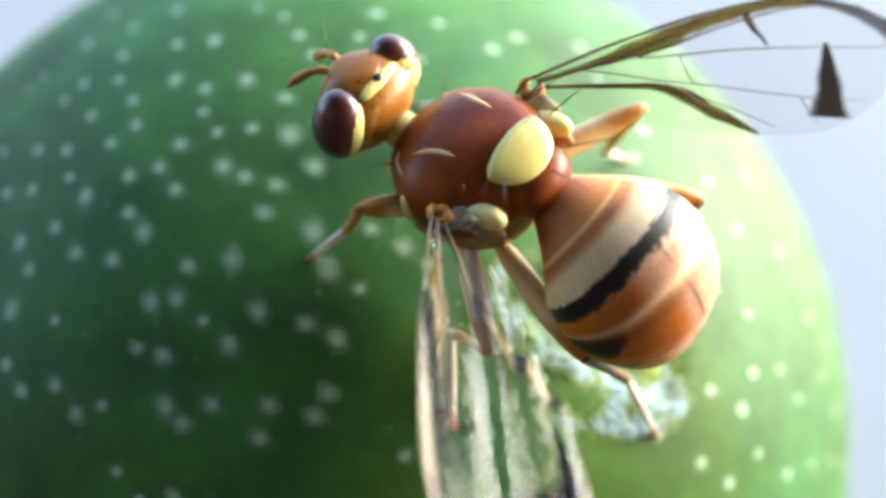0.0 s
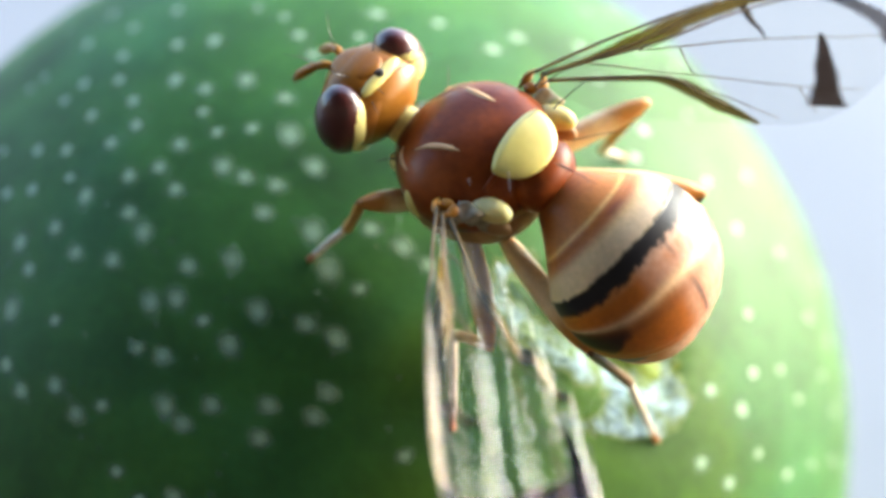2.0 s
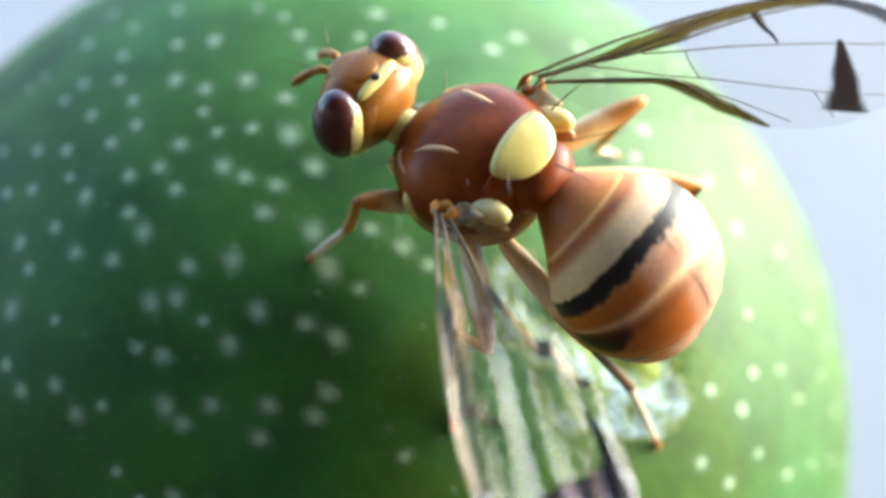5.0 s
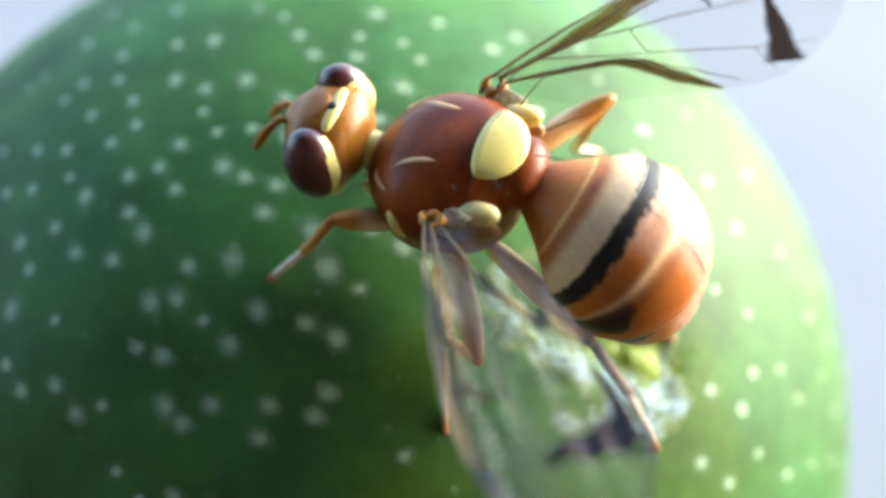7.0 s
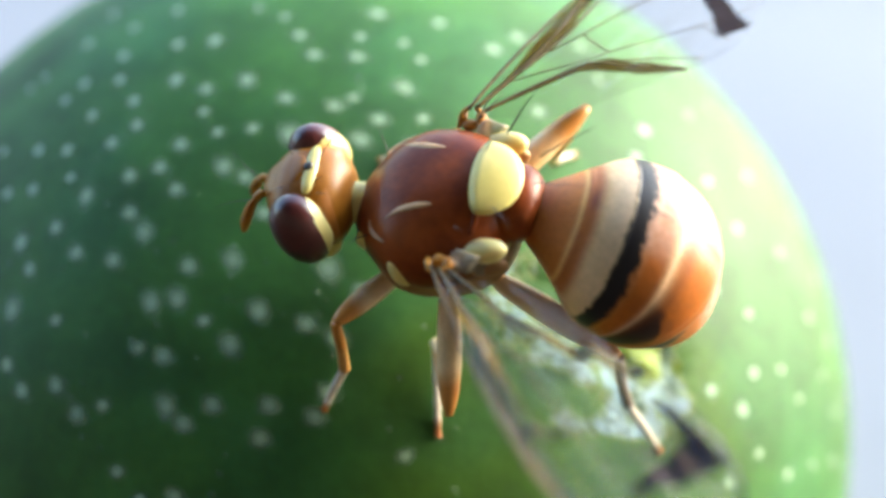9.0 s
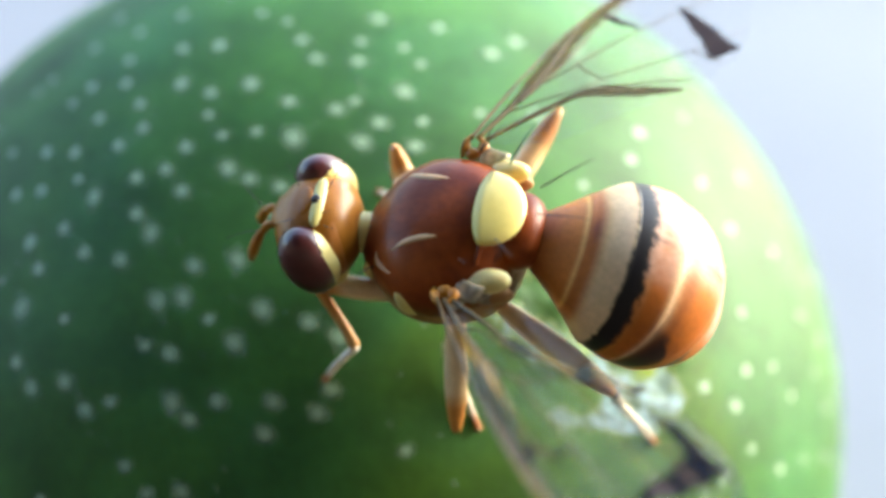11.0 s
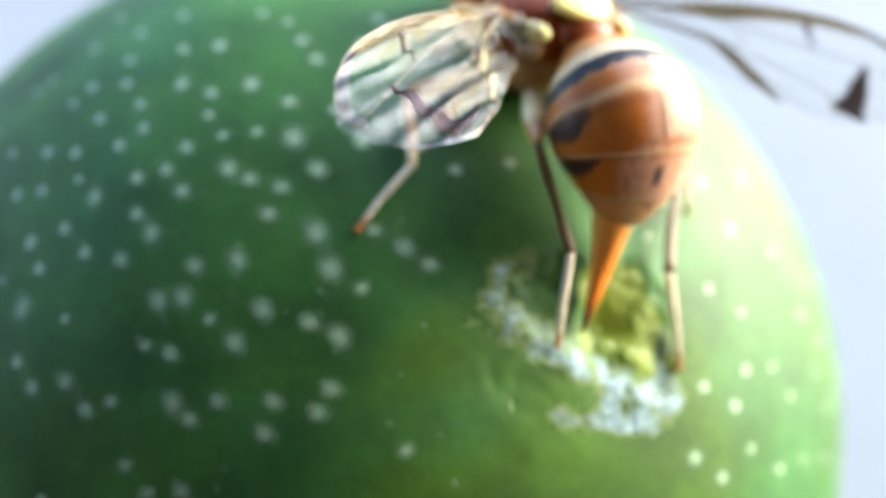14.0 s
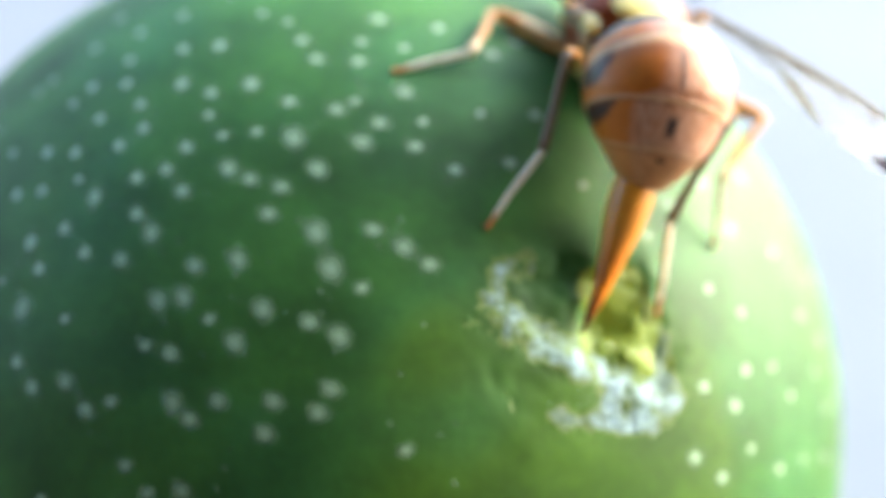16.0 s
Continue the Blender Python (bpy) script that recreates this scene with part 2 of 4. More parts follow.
def wound_edge(a, b):
    """How far a point lies inside the torn skin: 1 well inside, 0 outside."""
    d = math.hypot((a - 0.05) / 2.6, (b - 0.3) / 2.1)
    d += 0.30 * noise.noise((a * 0.9, b * 0.9, 3.1)) + 0.12 * noise.noise((a * 3.1, b * 3.1, 5.2))
    return smooth_step(-1.08, -0.66, -d)


def beside_crest(a, b):
    """Squared distance from the ridge, and on which side of it a point lies (above zero: to its lower left)."""
    near = min(CREST, key=lambda c: (a - c[0]) ** 2 + (b - c[1]) ** 2)
    return (a - near[0]) ** 2 + (b - near[1]) ** 2, (near[0] - a) + (near[1] - b)


def frayed(a, b):
    """How torn the skin is: 1 along the ridge, along the lower and right edges of the tear and in a patch above its left end."""
    near, _ = beside_crest(a, b)
    low = math.exp(-((b + 1.22 + 0.14 * a) / 0.24) ** 2) * smooth_step(-1.15, -0.7, a) * smooth_step(-2.0, -1.6, -a)
    right = 0.85 * math.exp(-((a - 2.1) / 0.30) ** 2 - ((b + 0.1) / 0.75) ** 2)
    patch = math.exp(-((a + 1.75 - 0.35 * (b - 1.8)) / 0.36) ** 2 - ((b - 1.75) / 0.62) ** 2)
    fill = 0.8 * smooth_step(0.1, 0.6, a) * smooth_step(-2.1, -1.6, -a) * smooth_step(-1.5, -1.25, b + 0.14 * a) * smooth_step(0.35, 0.75, -b - 0.1 * a)
    speck = 0.6 * math.exp(-((a + 1.75) / 0.10) ** 2 - ((b + 0.75 + 1.3 * (a + 1.75)) / 0.3) ** 2) + 0.75 * math.exp(-((a + 2.45) / 0.22) ** 2 - ((b - 0.95) / 0.2) ** 2) + 0.6 * math.exp(-((a + 0.95) / 0.3) ** 2 - ((b - 2.1) / 0.35) ** 2)
    return min(1.0, 0.92 * math.exp(-(near / 0.24) ** 1.5) + 0.95 * low + 0.9 * fill + right + 0.95 * patch + speck)


def shreds(a, b):
    """How white a point of the tear is: pale torn membrane, with wet glints painted in."""
    return frayed(a, b) + 0.5 * noise.noise((a * 2.6, b * 2.6, 9.1)) + 0.35 * noise.noise((a * 6.0, b * 6.0, 2.4)) + 0.22 * noise.noise((a * 15.0 + b * 5.0, b * 9.0, 6.4))


def surface(a, b):
    """Which surface shows: 0 skin, 1 open pulp, 2 white shreds with painted wet glints."""
    if math.hypot(a, b) > 3.3:
        return 0
    if shreds(a, b) > 0.42 and frayed(a, b) > 0.2:
        return 2
    _, left = beside_crest(a, b)
    return 1 if wound_edge(a, b) > 0.45 and left < 0.1 and a > 0.15 + 0.3 * noise.noise((b * 1.5, a, 4.0)) else 0


def torn(a, b):
    """Height of the skin near the wound, in mm: a soft torn hollow with a frayed ridge and a pit."""
    edge = wound_edge(a, b)
    if edge <= 0 and math.hypot(a, b) > 3.2:
        return 0.0
    n1, n2, n3 = (noise.noise((a * f, b * f, 7.7 + f)) for f in (1.1, 2.6, 8.5))
    pit = math.exp(-((a - 0.7) ** 2 / 0.55 + (b - 0.75) ** 2 / 0.28))
    near, left = beside_crest(a, b)
    rough = frayed(a, b)
    return edge * ((-0.03 + 0.09 * n1 + 0.04 * n2) * (1 - 0.65 * smooth_step(0.1, 0.6, left)) + 0.035 * math.exp(-near / 0.09) - 0.10 * smooth_step(-0.3, 0.5, -left)) + 0.035 * rough * n3 - 0.30 * pit + 0.02 * n1 * smooth_step(-3.1, -2.2, -math.hypot(a, b))


def fruit_shape():
    rings = np.concatenate([np.linspace(0.002, 0.23, 150), np.linspace(0.235, math.pi - 0.01, 120)])
    n = 320
    verts, inside, fray = [], [], []
    for q in rings:
        for i in range(n):
            a = 2 * math.pi * i / n
            flat = SIDE * math.cos(a) + RISE * math.sin(a)
            d = WOUND * math.cos(q) + flat * math.sin(q)
            h = torn(q * R * math.cos(a), q * R * math.sin(a)) if q < 0.3 else 0.0
            inside.append(surface(q * R * math.cos(a), q * R * math.sin(a)) if q < 0.3 else 0)
            white = smooth_step(0.50, 1.45, shreds(q * R * math.cos(a), q * R * math.sin(a))) if q < 0.3 else 0.0
            # the bluish white paints wet sky reflections over the pale membrane
            fray.append(blend((0.13, 0.21, 0.035), (0.33, 0.50, 0.60), white))
            wide = 0.05 * noise.noise(d * 2.5)
            verts.append(d * (R + h + wide))
    faces = [(j * n + i, (j + 1) * n + i, (j + 1) * n + (i + 1) % n, j * n + (i + 1) % n) for j in range(len(rings) - 1) for i in range(n)]
    faces.append(tuple(range(n)))
    faces.append(tuple((len(rings) - 1) * n + i for i in range(n))[::-1])
    return [tuple(v) for v in verts], faces, inside, fray


fruit_verts, fruit_faces, fruit_inside, fruit_fray = fruit_shape()


def skin_tone(v):
    """Green, yellower in a broad patch below the tear, with bluer and duller blotches."""
    d = Vector(v).normalized()
    k = smooth_step(0.935, 0.99, d.dot((WOUND - RISE * 0.16).normalized()) + 0.05 * noise.noise(d * 6))
    blue = smooth_step(-0.1, 0.45, noise.noise(d * 3.4 + Vector((4.0, 1.0, 2.0))) + 0.5 * noise.noise(d * 8))
    return blend(blend((1.08, 1.00, 0.66), (0.96, 0.98, 1.0), blue), (1.30, 0.90, 0.15), k)


fruit = part("fruit", (fruit_verts, fruit_faces, np.array([skin_tone(v) for v in fruit_verts])), SKIN)
fruit.data.materials.append(PULP)
fruit.data.materials.append(SHRED)
fruit.data.polygons.foreach_set("material_index", [fruit_inside[f[0]] if len(f) == 4 else 0 for f in fruit_faces])
fray_layer = fruit.data.attributes.new("fray", "FLOAT_COLOR", "POINT")
fray_layer.data.foreach_set("color", np.hstack([np.array(fruit_fray), np.ones((len(fruit_fray), 1))]).ravel())
fruit.location = (0, 0, R * mm)
tagged(fruit, "small round green fruit with pale dots and torn wet spot", "fruit")


def lenticel_shape(size, seed):
    """A small ragged pale dot that fades into the skin at its edge, slightly proud of it."""
    rnd = random.Random(seed)
    n = 20
    verts, faces, tones = [(0, 0, 0.008)], [], [(0.46, 0.62, 0.46, 0.80)]
    rag = [1 + 0.22 * math.sin(2 * 6.283 * (i / n) + seed) * rnd.random() + 0.14 * (rnd.random() - 0.5) for i in range(n)]
    for share, height, cover in ((0.3, 0.0075, 0.72), (0.6, 0.007, 0.44), (0.9, 0.006, 0.15), (1.25, 0.004, 0.0)):
        for i in range(n):
            a = 2 * math.pi * i / n
            r = size * share * (1 + (rag[i] - 1) * share)
            verts.append((r * math.cos(a), r * math.sin(a), height))
            tones.append((0.40, 0.58, 0.38, cover))
    for i in range(n):
        k = (i + 1) % n
        faces.append((0, 1 + i, 1 + k))
        for ring in range(3):
            faces.append((1 + ring * n + i, 1 + (ring + 1) * n + i, 1 + (ring + 1) * n + k, 1 + ring * n + k))
    return verts, faces, tones


def lenticel_mesh(size, seed):
    verts, faces, tones = lenticel_shape(size, seed)
    return link_mesh("lenticel", verts, faces, LENTICEL, tones)


dot_meshes = [lenticel_mesh(s, k) for k, s in enumerate((0.15, 0.20, 0.25, 0.29, 0.34))]


def lenticel(direction, size):
    ob = new("lenticel", dot_meshes[size])
    ob.parent = fruit
    d = Vector(direction).normalized()
    ob.matrix_basis = Matrix.Translation(d * (R + 0.05 * noise.noise(d * 2.5)) * mm) @ d.to_track_quat("Z", "Y").to_matrix().to_4x4()
    return ob


def longitude(lon, lat):
    return Vector((math.cos(radians(lat)) * math.cos(radians(lon)), math.cos(radians(lat)) * math.sin(radians(lon)), math.sin(radians(lat))))


# dots on the skin by longitude and latitude: the boldest, those of the upper shoulder and those below and beside them
BOLD_DOTS = [(-128.4, 74.5), (-127.3, 69.1), (-109.1, 71.1), (-94.7, 65.8), (-80.9, 65.2), (-68.2, 70), (-89.5, 62.7), (-105.6, 62.1), (-126.5, 56.3),
             (-114, 55.1), (-132.2, 50.3), (-89.3, 56.9), (-76.8, 55.1), (-62.1, 79.9), (-100.1, 54.2), (-87.2, 53.8), (-127.7, 45.3), (-109.4, 49.8),
             (-106.2, 50.5), (-95.7, 50.3), (-86.3, 48.2), (-98.6, 47.5), (-104.6, 42.2), (-36.7, 70.8)]
UPPER_DOTS = [(-138.4, 72.4), (-148.7, 68.3), (-163.6, 65.9), (-160.6, 59.3), (-161.1, 61), (-148.7, 64.1), (-141.3, 66.5), (-138.4, 62.5), (-127,
             63.7), (-132.5, 65.6), (-148.3, 61.8), (-129.1, 61.3), (-142.4, 57.2), (-136.6, 58.8), (-115.5, 63.3), (-118, 69.2), (-114.9, 66.9),
             (-109.5, 65.2), (-102.7, 66.1), (-97.4, 69.6), (-85.8, 68.8), (-81.2, 69.6), (-76.4, 67), (-70.6, 64.1), (-67.1, 66.4), (-101.2, 61.4),
             (-95.6, 60.9), (-116.9, 60.8), (-112.1, 59.3), (-121.3, 59.3), (-131.6, 57), (-136.8, 54.4), (-141, 52.7), (-117.7, 56.3), (-128.1,
             52.8), (-96.9, 58.4), (-80.9, 56.9), (-128.1, 80.1), (-110.4, 79.8), (-99.3, 77.4), (-92.1, 74.9)]
LOWER_DOTS = [(-75.1, 77), (-60.8, 75.2), (-59.4, 72.7), (-78.1, 74.4), (-174.3, 68.5), (-157.4, 74.8), (-159.2, 70.5), (-41.8, 76.2), (-122.7, 51.7),
             (-128.3, 48.8), (-116.7, 52.2), (-105.9, 53.2), (-83.2, 52), (-73.8, 53.3), (-120.9, 46.1), (-102.2, 49.1), (-89.9, 49.4), (-109.3,
             46.1), (-106.1, 45.9), (-125, 41.2), (-121.8, 39.9), (-117.8, 41.4), (-111.6, 41.1), (-114.3, 39.9), (-102.4, 41.1), (-99.6, 42.8),
             (-93.6, 43.1), (-94.3, 40.6), (-87.4, 44.1), (-88.8, 42.3), (-80, 38.9), (-102.2, 35.5), (-105.6, 34.8), (-108.4, 36.5), (-65.1, 61.1),
             (-53.9, 65.7), (-37.6, 33.4), (-44.8, 35.1), (-49.4, 30.3), (-24.3, 25.3), (-31.5, 27.2), (-37.8, 22.9)]
dots = []
rnd = random.Random(4)
for p in BOLD_DOTS:
    dots.append(longitude(*p))
    lenticel(dots[-1], rnd.choice((3, 3, 4)))
for p in UPPER_DOTS + LOWER_DOTS:
    dots.append(longitude(*p))
    lenticel(dots[-1], rnd.choice((1, 2, 2)))
tries = 0
while len(dots) < 290 and tries < 20000:
    tries += 1
    d = Vector((rnd.gauss(0, 1), rnd.gauss(0, 1), rnd.gauss(0, 1))).normalized()
    if d.dot(UP) < -0.12 or d.dot(GAZE) > 0.05 or d.x < -0.8 or d.dot(WOUND) > math.cos(0.24):
        continue
    room = 0.062 + 0.03 * rnd.random()
    if min((d - e).length for e in dots) < room:
        continue
    dots.append(d)
    lenticel(d, rnd.choice((0, 0, 1)) if d.x < 0.25 and d.dot(UP) < 0.8 else rnd.choice((1, 2, 2, 3)))


def fine_dots(count):
    """Tiny pale specks between the larger dots."""
    rnd = random.Random(21)
    shape = lenticel_shape(0.08, 3)
    verts, faces, tones = [], [], []
    while count:
        d = Vector((rnd.gauss(0, 1), rnd.gauss(0, 1), rnd.gauss(0, 1))).normalized()
        if d.dot(UP) < -0.08 or d.dot(GAZE) > -0.05 or d.dot(WOUND) > math.cos(0.2):
            continue
        count -= 1
        m = Matrix.Translation(d * (R + 0.05 * noise.noise(d * 2.5))) @ d.to_track_quat("Z", "Y").to_matrix().to_4x4() @ Matrix.Scale(rnd.uniform(0.6, 1.3), 4)
        k = len(verts)
        verts += [m @ Vector(v) for v in shape[0]]
        faces += [[i + k for i in f] for f in shape[1]]
        cover = rnd.uniform(0.25, 0.6)
        tones += [(*c[:3], c[3] * cover) for c in shape[2]]
    return [tuple(v) for v in verts], faces, np.array(tones)


tagged(part("speckle", fine_dots(420), LENTICEL, fruit, "tiny pale specks on the skin"), kind="stuff")


# torn bits in the wound: a mass of wet pulp grains and curled flakes
def shards(count, seed, spread, size, lift):
    rnd = random.Random(seed)
    verts, faces = [], []
    for _ in range(count):
        a, b = spread(rnd)
        p = on_fruit(a, b, torn(a, b) + lift * rnd.random())
        turn = p.to_track_quat("Z", "Y").to_matrix() @ Euler((rnd.gauss(0, 0.3), rnd.gauss(0, 0.3), rnd.uniform(0, 6.28))).to_matrix()
        s = size * rnd.uniform(0.5, 1.8)
        k = len(verts)
        for x, y, z in ((1, 0, 0), (-1, 0, 0), (0, 1, 0), (0, -1, 0), (0, 0, 1), (0, 0, -1)):
            q = Vector((x * rnd.uniform(0.6, 2.2), y * rnd.uniform(0.4, 1.1), z * rnd.uniform(0.08, 0.2))) * s
            verts.append(p + turn @ q)
        faces += [(k + i, k + j, k + m) for i, j, m in ((0, 2, 4), (2, 1, 4), (1, 3, 4), (3, 0, 4), (2, 0, 5), (1, 2, 5), (3, 1, 5), (0, 3, 5))]
    return [tuple(v) for v in verts], faces


def arc_spread(rnd):
    a, b = crest(rnd.random())
    return a + rnd.gauss(0.12, 0.26), b + rnd.gauss(-0.1, 0.24)


def low_spread(rnd):
    t = rnd.random()
    return -0.9 + 2.6 * t + rnd.gauss(0, 0.1), -1.0 - 0.45 * t + rnd.gauss(0.1, 0.13)


def right_spread(rnd):
    return rnd.gauss(1.75, 0.25), rnd.gauss(-0.2, 0.5)


def all_spread(rnd):
    q, r = rnd.uniform(0, 6.28), math.sqrt(rnd.random())
    return 2.0 * r * math.cos(q), 1.6 * r * math.sin(q)


for spread, count, seed, size in ((arc_spread, 40, 5, 0.011), (low_spread, 50, 6, 0.014), (right_spread, 25, 8, 0.013)):
    wound = part("torn_skin", shards(count, seed, spread, size, 0.04), FLAKE, fruit, "white wet flakes of torn skin", smooth=True)
    tagged(wound, kind="stuff")


def lumps():
    """Soft wet lumps of pulp in the tear."""
    rnd = random.Random(12)
    shapes = []
    while len(shapes) < 5:
        a, b = all_spread(rnd)
        if surface(a, b) != 1 or (a - 0.2) ** 2 + (b - 0.75) ** 2 < 0.2:
            continue
        s = rnd.uniform(0.12, 0.30)
        m = Matrix.Translation(on_fruit(a, b, torn(a, b) - 0.12 * s)) @ (on_fruit(a, b).to_track_quat("Z", "Y").to_matrix() @ Euler((0, 0, rnd.uniform(0, 6.28))).to_matrix()).to_4x4()
        shapes.append(turned(blob((0, 0, 0), (s * rnd.uniform(0.8, 1.8), s, s * 0.2), 2.0, 14, 10), m))
    return join(*shapes)


tagged(part("loose_pulp", lumps(), PULP, fruit, "yellowish green wet lumps of pulp"), kind="stuff")

# ---- the fly ----
fly = new("fruit_fly")
fly.empty_display_size = 0.002
tagged(fly, "red-brown and yellow fruit fly with banded abdomen and clear spotted wings", "fly")
fly.matrix_basis = body(3.142, -4.804, 30.958, -10.3, 11.2, 145)


def scutum_bend(v):
    v = v.copy()
    front = np.clip(v[:, 0] / 1.75, 0, 1)
    v[:, 1] *= 1 - 0.46 * front ** 1.5
    v[:, 2] -= 0.45 * front ** 2
    return v


SC, SR, SP = (-0.02, 0.0, 0.0), (1.62, 1.55, 1.04), 2.3


def scutum_top(x, y, lift=0.0):
    """The height of the scutum's back over a point, in the fly's space."""
    f = max(0.0, min(1.0, (x - SC[0]) / 1.75))
    yy = y / (1 - 0.46 * f ** 1.5)
    left = 1 - abs((x - SC[0]) / SR[0]) ** SP - abs(yy / SR[1]) ** SP
    return SR[2] * max(left, 0.0) ** (1 / SP) - 0.45 * f ** 2 + lift


thorax = part("thorax", blob(SC, SR, SP, 48, 32, scutum_bend), SCUTUM, fly, "glossy red-brown thorax")
part("rear_margin", sweep([(-1.10 - 0.16 * (1 - (y / 1.0) ** 2), y, scutum_top(-1.10 - 0.16 * (1 - (y / 1.0) ** 2), y, -0.02), 0.075 - 0.03 * y * y) for y in np.linspace(-1.0, 1.0, 9)], 12, 4, side=(0, 0, 1)), SCUTUM, thorax, "glossy raised hind margin")
part("pleura", blob((-0.1, 0, -0.5), (1.45, 1.42, 0.95), 2.4, 32, 20), PLEURA, thorax, "tan lower side of the thorax")


def half_moon(v):
    """A plate with a straight front edge and a rounded hind edge."""
    v = v.copy()
    back = np.clip(-v[:, 0] / 0.62, 0, 1)
    v[:, 0] = np.where(v[:, 0] > 0, v[:, 0] * 0.28 - 0.05 * (v[:, 1] / 0.8) ** 2, v[:, 0])
    v[:, 2] -= 0.10 * back
    return v


tilt = pose(-1.22, 0, 0.84, 0, -9, 0)
part("scutellum", turned(blob((0, 0, 0), (0.72, 0.78, 0.20), 2.1, 40, 24, half_moon), tilt), YELLOW, thorax, "lemon yellow half-moon scutellum")
part("metanotum", blob((-1.62, 0, 0.06), (0.52, 0.74, 0.56), 2.2, 32, 20), SCUTUM, thorax)
for s in (1, -1):
    part("callus", blob((-1.26, s * 1.16, 0.26), (0.44, 0.22, 0.22), 2.2, 20, 14), IVORY, thorax, "pale yellow swelling")
    part("callus", blob((-1.18, s * 1.20, -0.14), (0.44, 0.15, 0.22), 2.2, 20, 14), PLEURA, thorax, "tan swelling")
    part("callus", blob((1.02, s * 0.72, 0.10), (0.30, 0.18, 0.24), 2.2, 20, 14), YELLOW, thorax, "pale yellow swelling")
    socket = join(blob((-0.60, s * 1.48, 0.50), (0.15, 0.12, 0.10), 2.0, 14, 10), blob((-0.80, s * 1.58, 0.54), (0.10, 0.14, 0.07), 2.0, 14, 10), blob((-0.48, s * 1.62, 0.57), (0.07, 0.14, 0.06), 2.0, 14, 10),
                  sweep([(-0.9, s * 1.40, 0.45, 0.05), (-0.85, s * 1.62, 0.52, 0.06), (-0.68, s * 1.80, 0.60, 0.04)], 8, 4), sweep([(-0.4, s * 1.42, 0.5, 0.04), (-0.46, s * 1.62, 0.64, 0.05), (-0.6, s * 1.82, 0.64, 0.03)], 8, 4))
    lobes = []
    for x, y, z, a, b, c in ((-0.98, 1.42, 0.34, 0.30, 0.20, 0.24), (-0.74, 1.52, 0.30, 0.20, 0.22, 0.18), (-1.14, 1.30, 0.10, 0.20, 0.16, 0.26)):
        lobes.append(blob((x, s * y, z), (a, b, c), 1.8, 20, 14, lambda v: v + 0.05 * np.sin(17 * v[:, [1, 2, 0]])))
    part("calypter", join(*lobes), HUSK, thorax, "pale crumpled membrane at the wing root")
    part("wing_socket", socket, ORANGE, thorax, "brown wing root")

    def stripe(points, width):
        rows = [(x, s * y, scutum_top(x, y, -0.012), w * width) for x, y, w in points]
        return sweep(rows, 8, 6, side=(0, 1, 0), flat=0.35)

    part("stripe", stripe([(-0.55, 0.60, 0.3), (-0.2, 0.63, 1.0), (0.15, 0.70, 1.0), (0.42, 0.80, 0.4)], 0.075), PALE, thorax, "thin cream stripe")
    part("stripe", stripe([(0.80, 0.72, 0.4), (0.76, 0.86, 1.0), (0.64, 1.00, 1.0), (0.46, 1.14, 0.6)], 0.065), PALE, thorax, "thin cream stripe")
    part("side_patch", blob((0.35, s * 1.30, -0.05), (0.24, 0.22, 0.42), 2.0, 16, 12), YELLOW, thorax, "cream side patch")
    for x, y, z, dx, dy, dz, n in ((-2.25, 0.28, 0.95, -0.75, 0.25, 0.2, 1.1), (-1.6, 0.78, 1.0, -0.5, 0.6, 0.35, 0.9), (-1.0, 1.15, 1.0, -0.5, 0.5, 0.5, 0.55),
                                   (0.9, 0.9, 0.5, 0.3, 0.7, 0.5, 0.5), (-0.9, 1.45, 0.7, -0.6, 0.7, 0.2, 0.6)):
        d = Vector((dx, s * dy, dz)).normalized() * n
        part("bristle", sweep([(x, s * y, z, 0.016), (x + d.x * 0.5, s * y + d.y * 0.5, z + d.z * 0.5 + 0.03, 0.011), (x + d.x, s * y + d.y, z + d.z, 0.004)], 5, 3), BLACK, thorax)
neck = part("neck", sweep([(1.25, 0, 0.2, 0.42), (1.6, 0, 0.4, 0.36), (1.95, 0, 0.5, 0.36)], 14, 4), YELLOW, thorax)

# head, in the space of its neck joint
head = part("head", blob((0.86, 0, -0.04), (0.80, 1.02, 0.84), 2.3, 40, 28), HONEY, fly, "amber orange head")
part("forehead", turned(blob((0, 0, 0), (0.50, 0.44, 0.10), 2.2, 24, 16), pose(1.20, 0, 0.62, 0, 22, 0)), HONEY, head, "honey-orange forehead")
part("face", blob((1.48, 0, -0.1), (0.28, 0.42, 0.55), 2.2, 20, 14), YELLOW, head)
part("ocellar_spot", blob((0.68, 0, 0.81), (0.09, 0.10, 0.06), 2, 12, 8), BLACK, head)
part("vertex_patch", blob((0.66, 0.0, 0.70), (0.15, 0.56, 0.12), 2.2, 24, 14), YELLOW, head, "yellow band across the top of the head")
part("occiput", blob((0.54, 0, 0.0), (0.40, 0.98, 0.70), 2.3, 36, 26), OCHRE, head, "dark ochre back of the head")
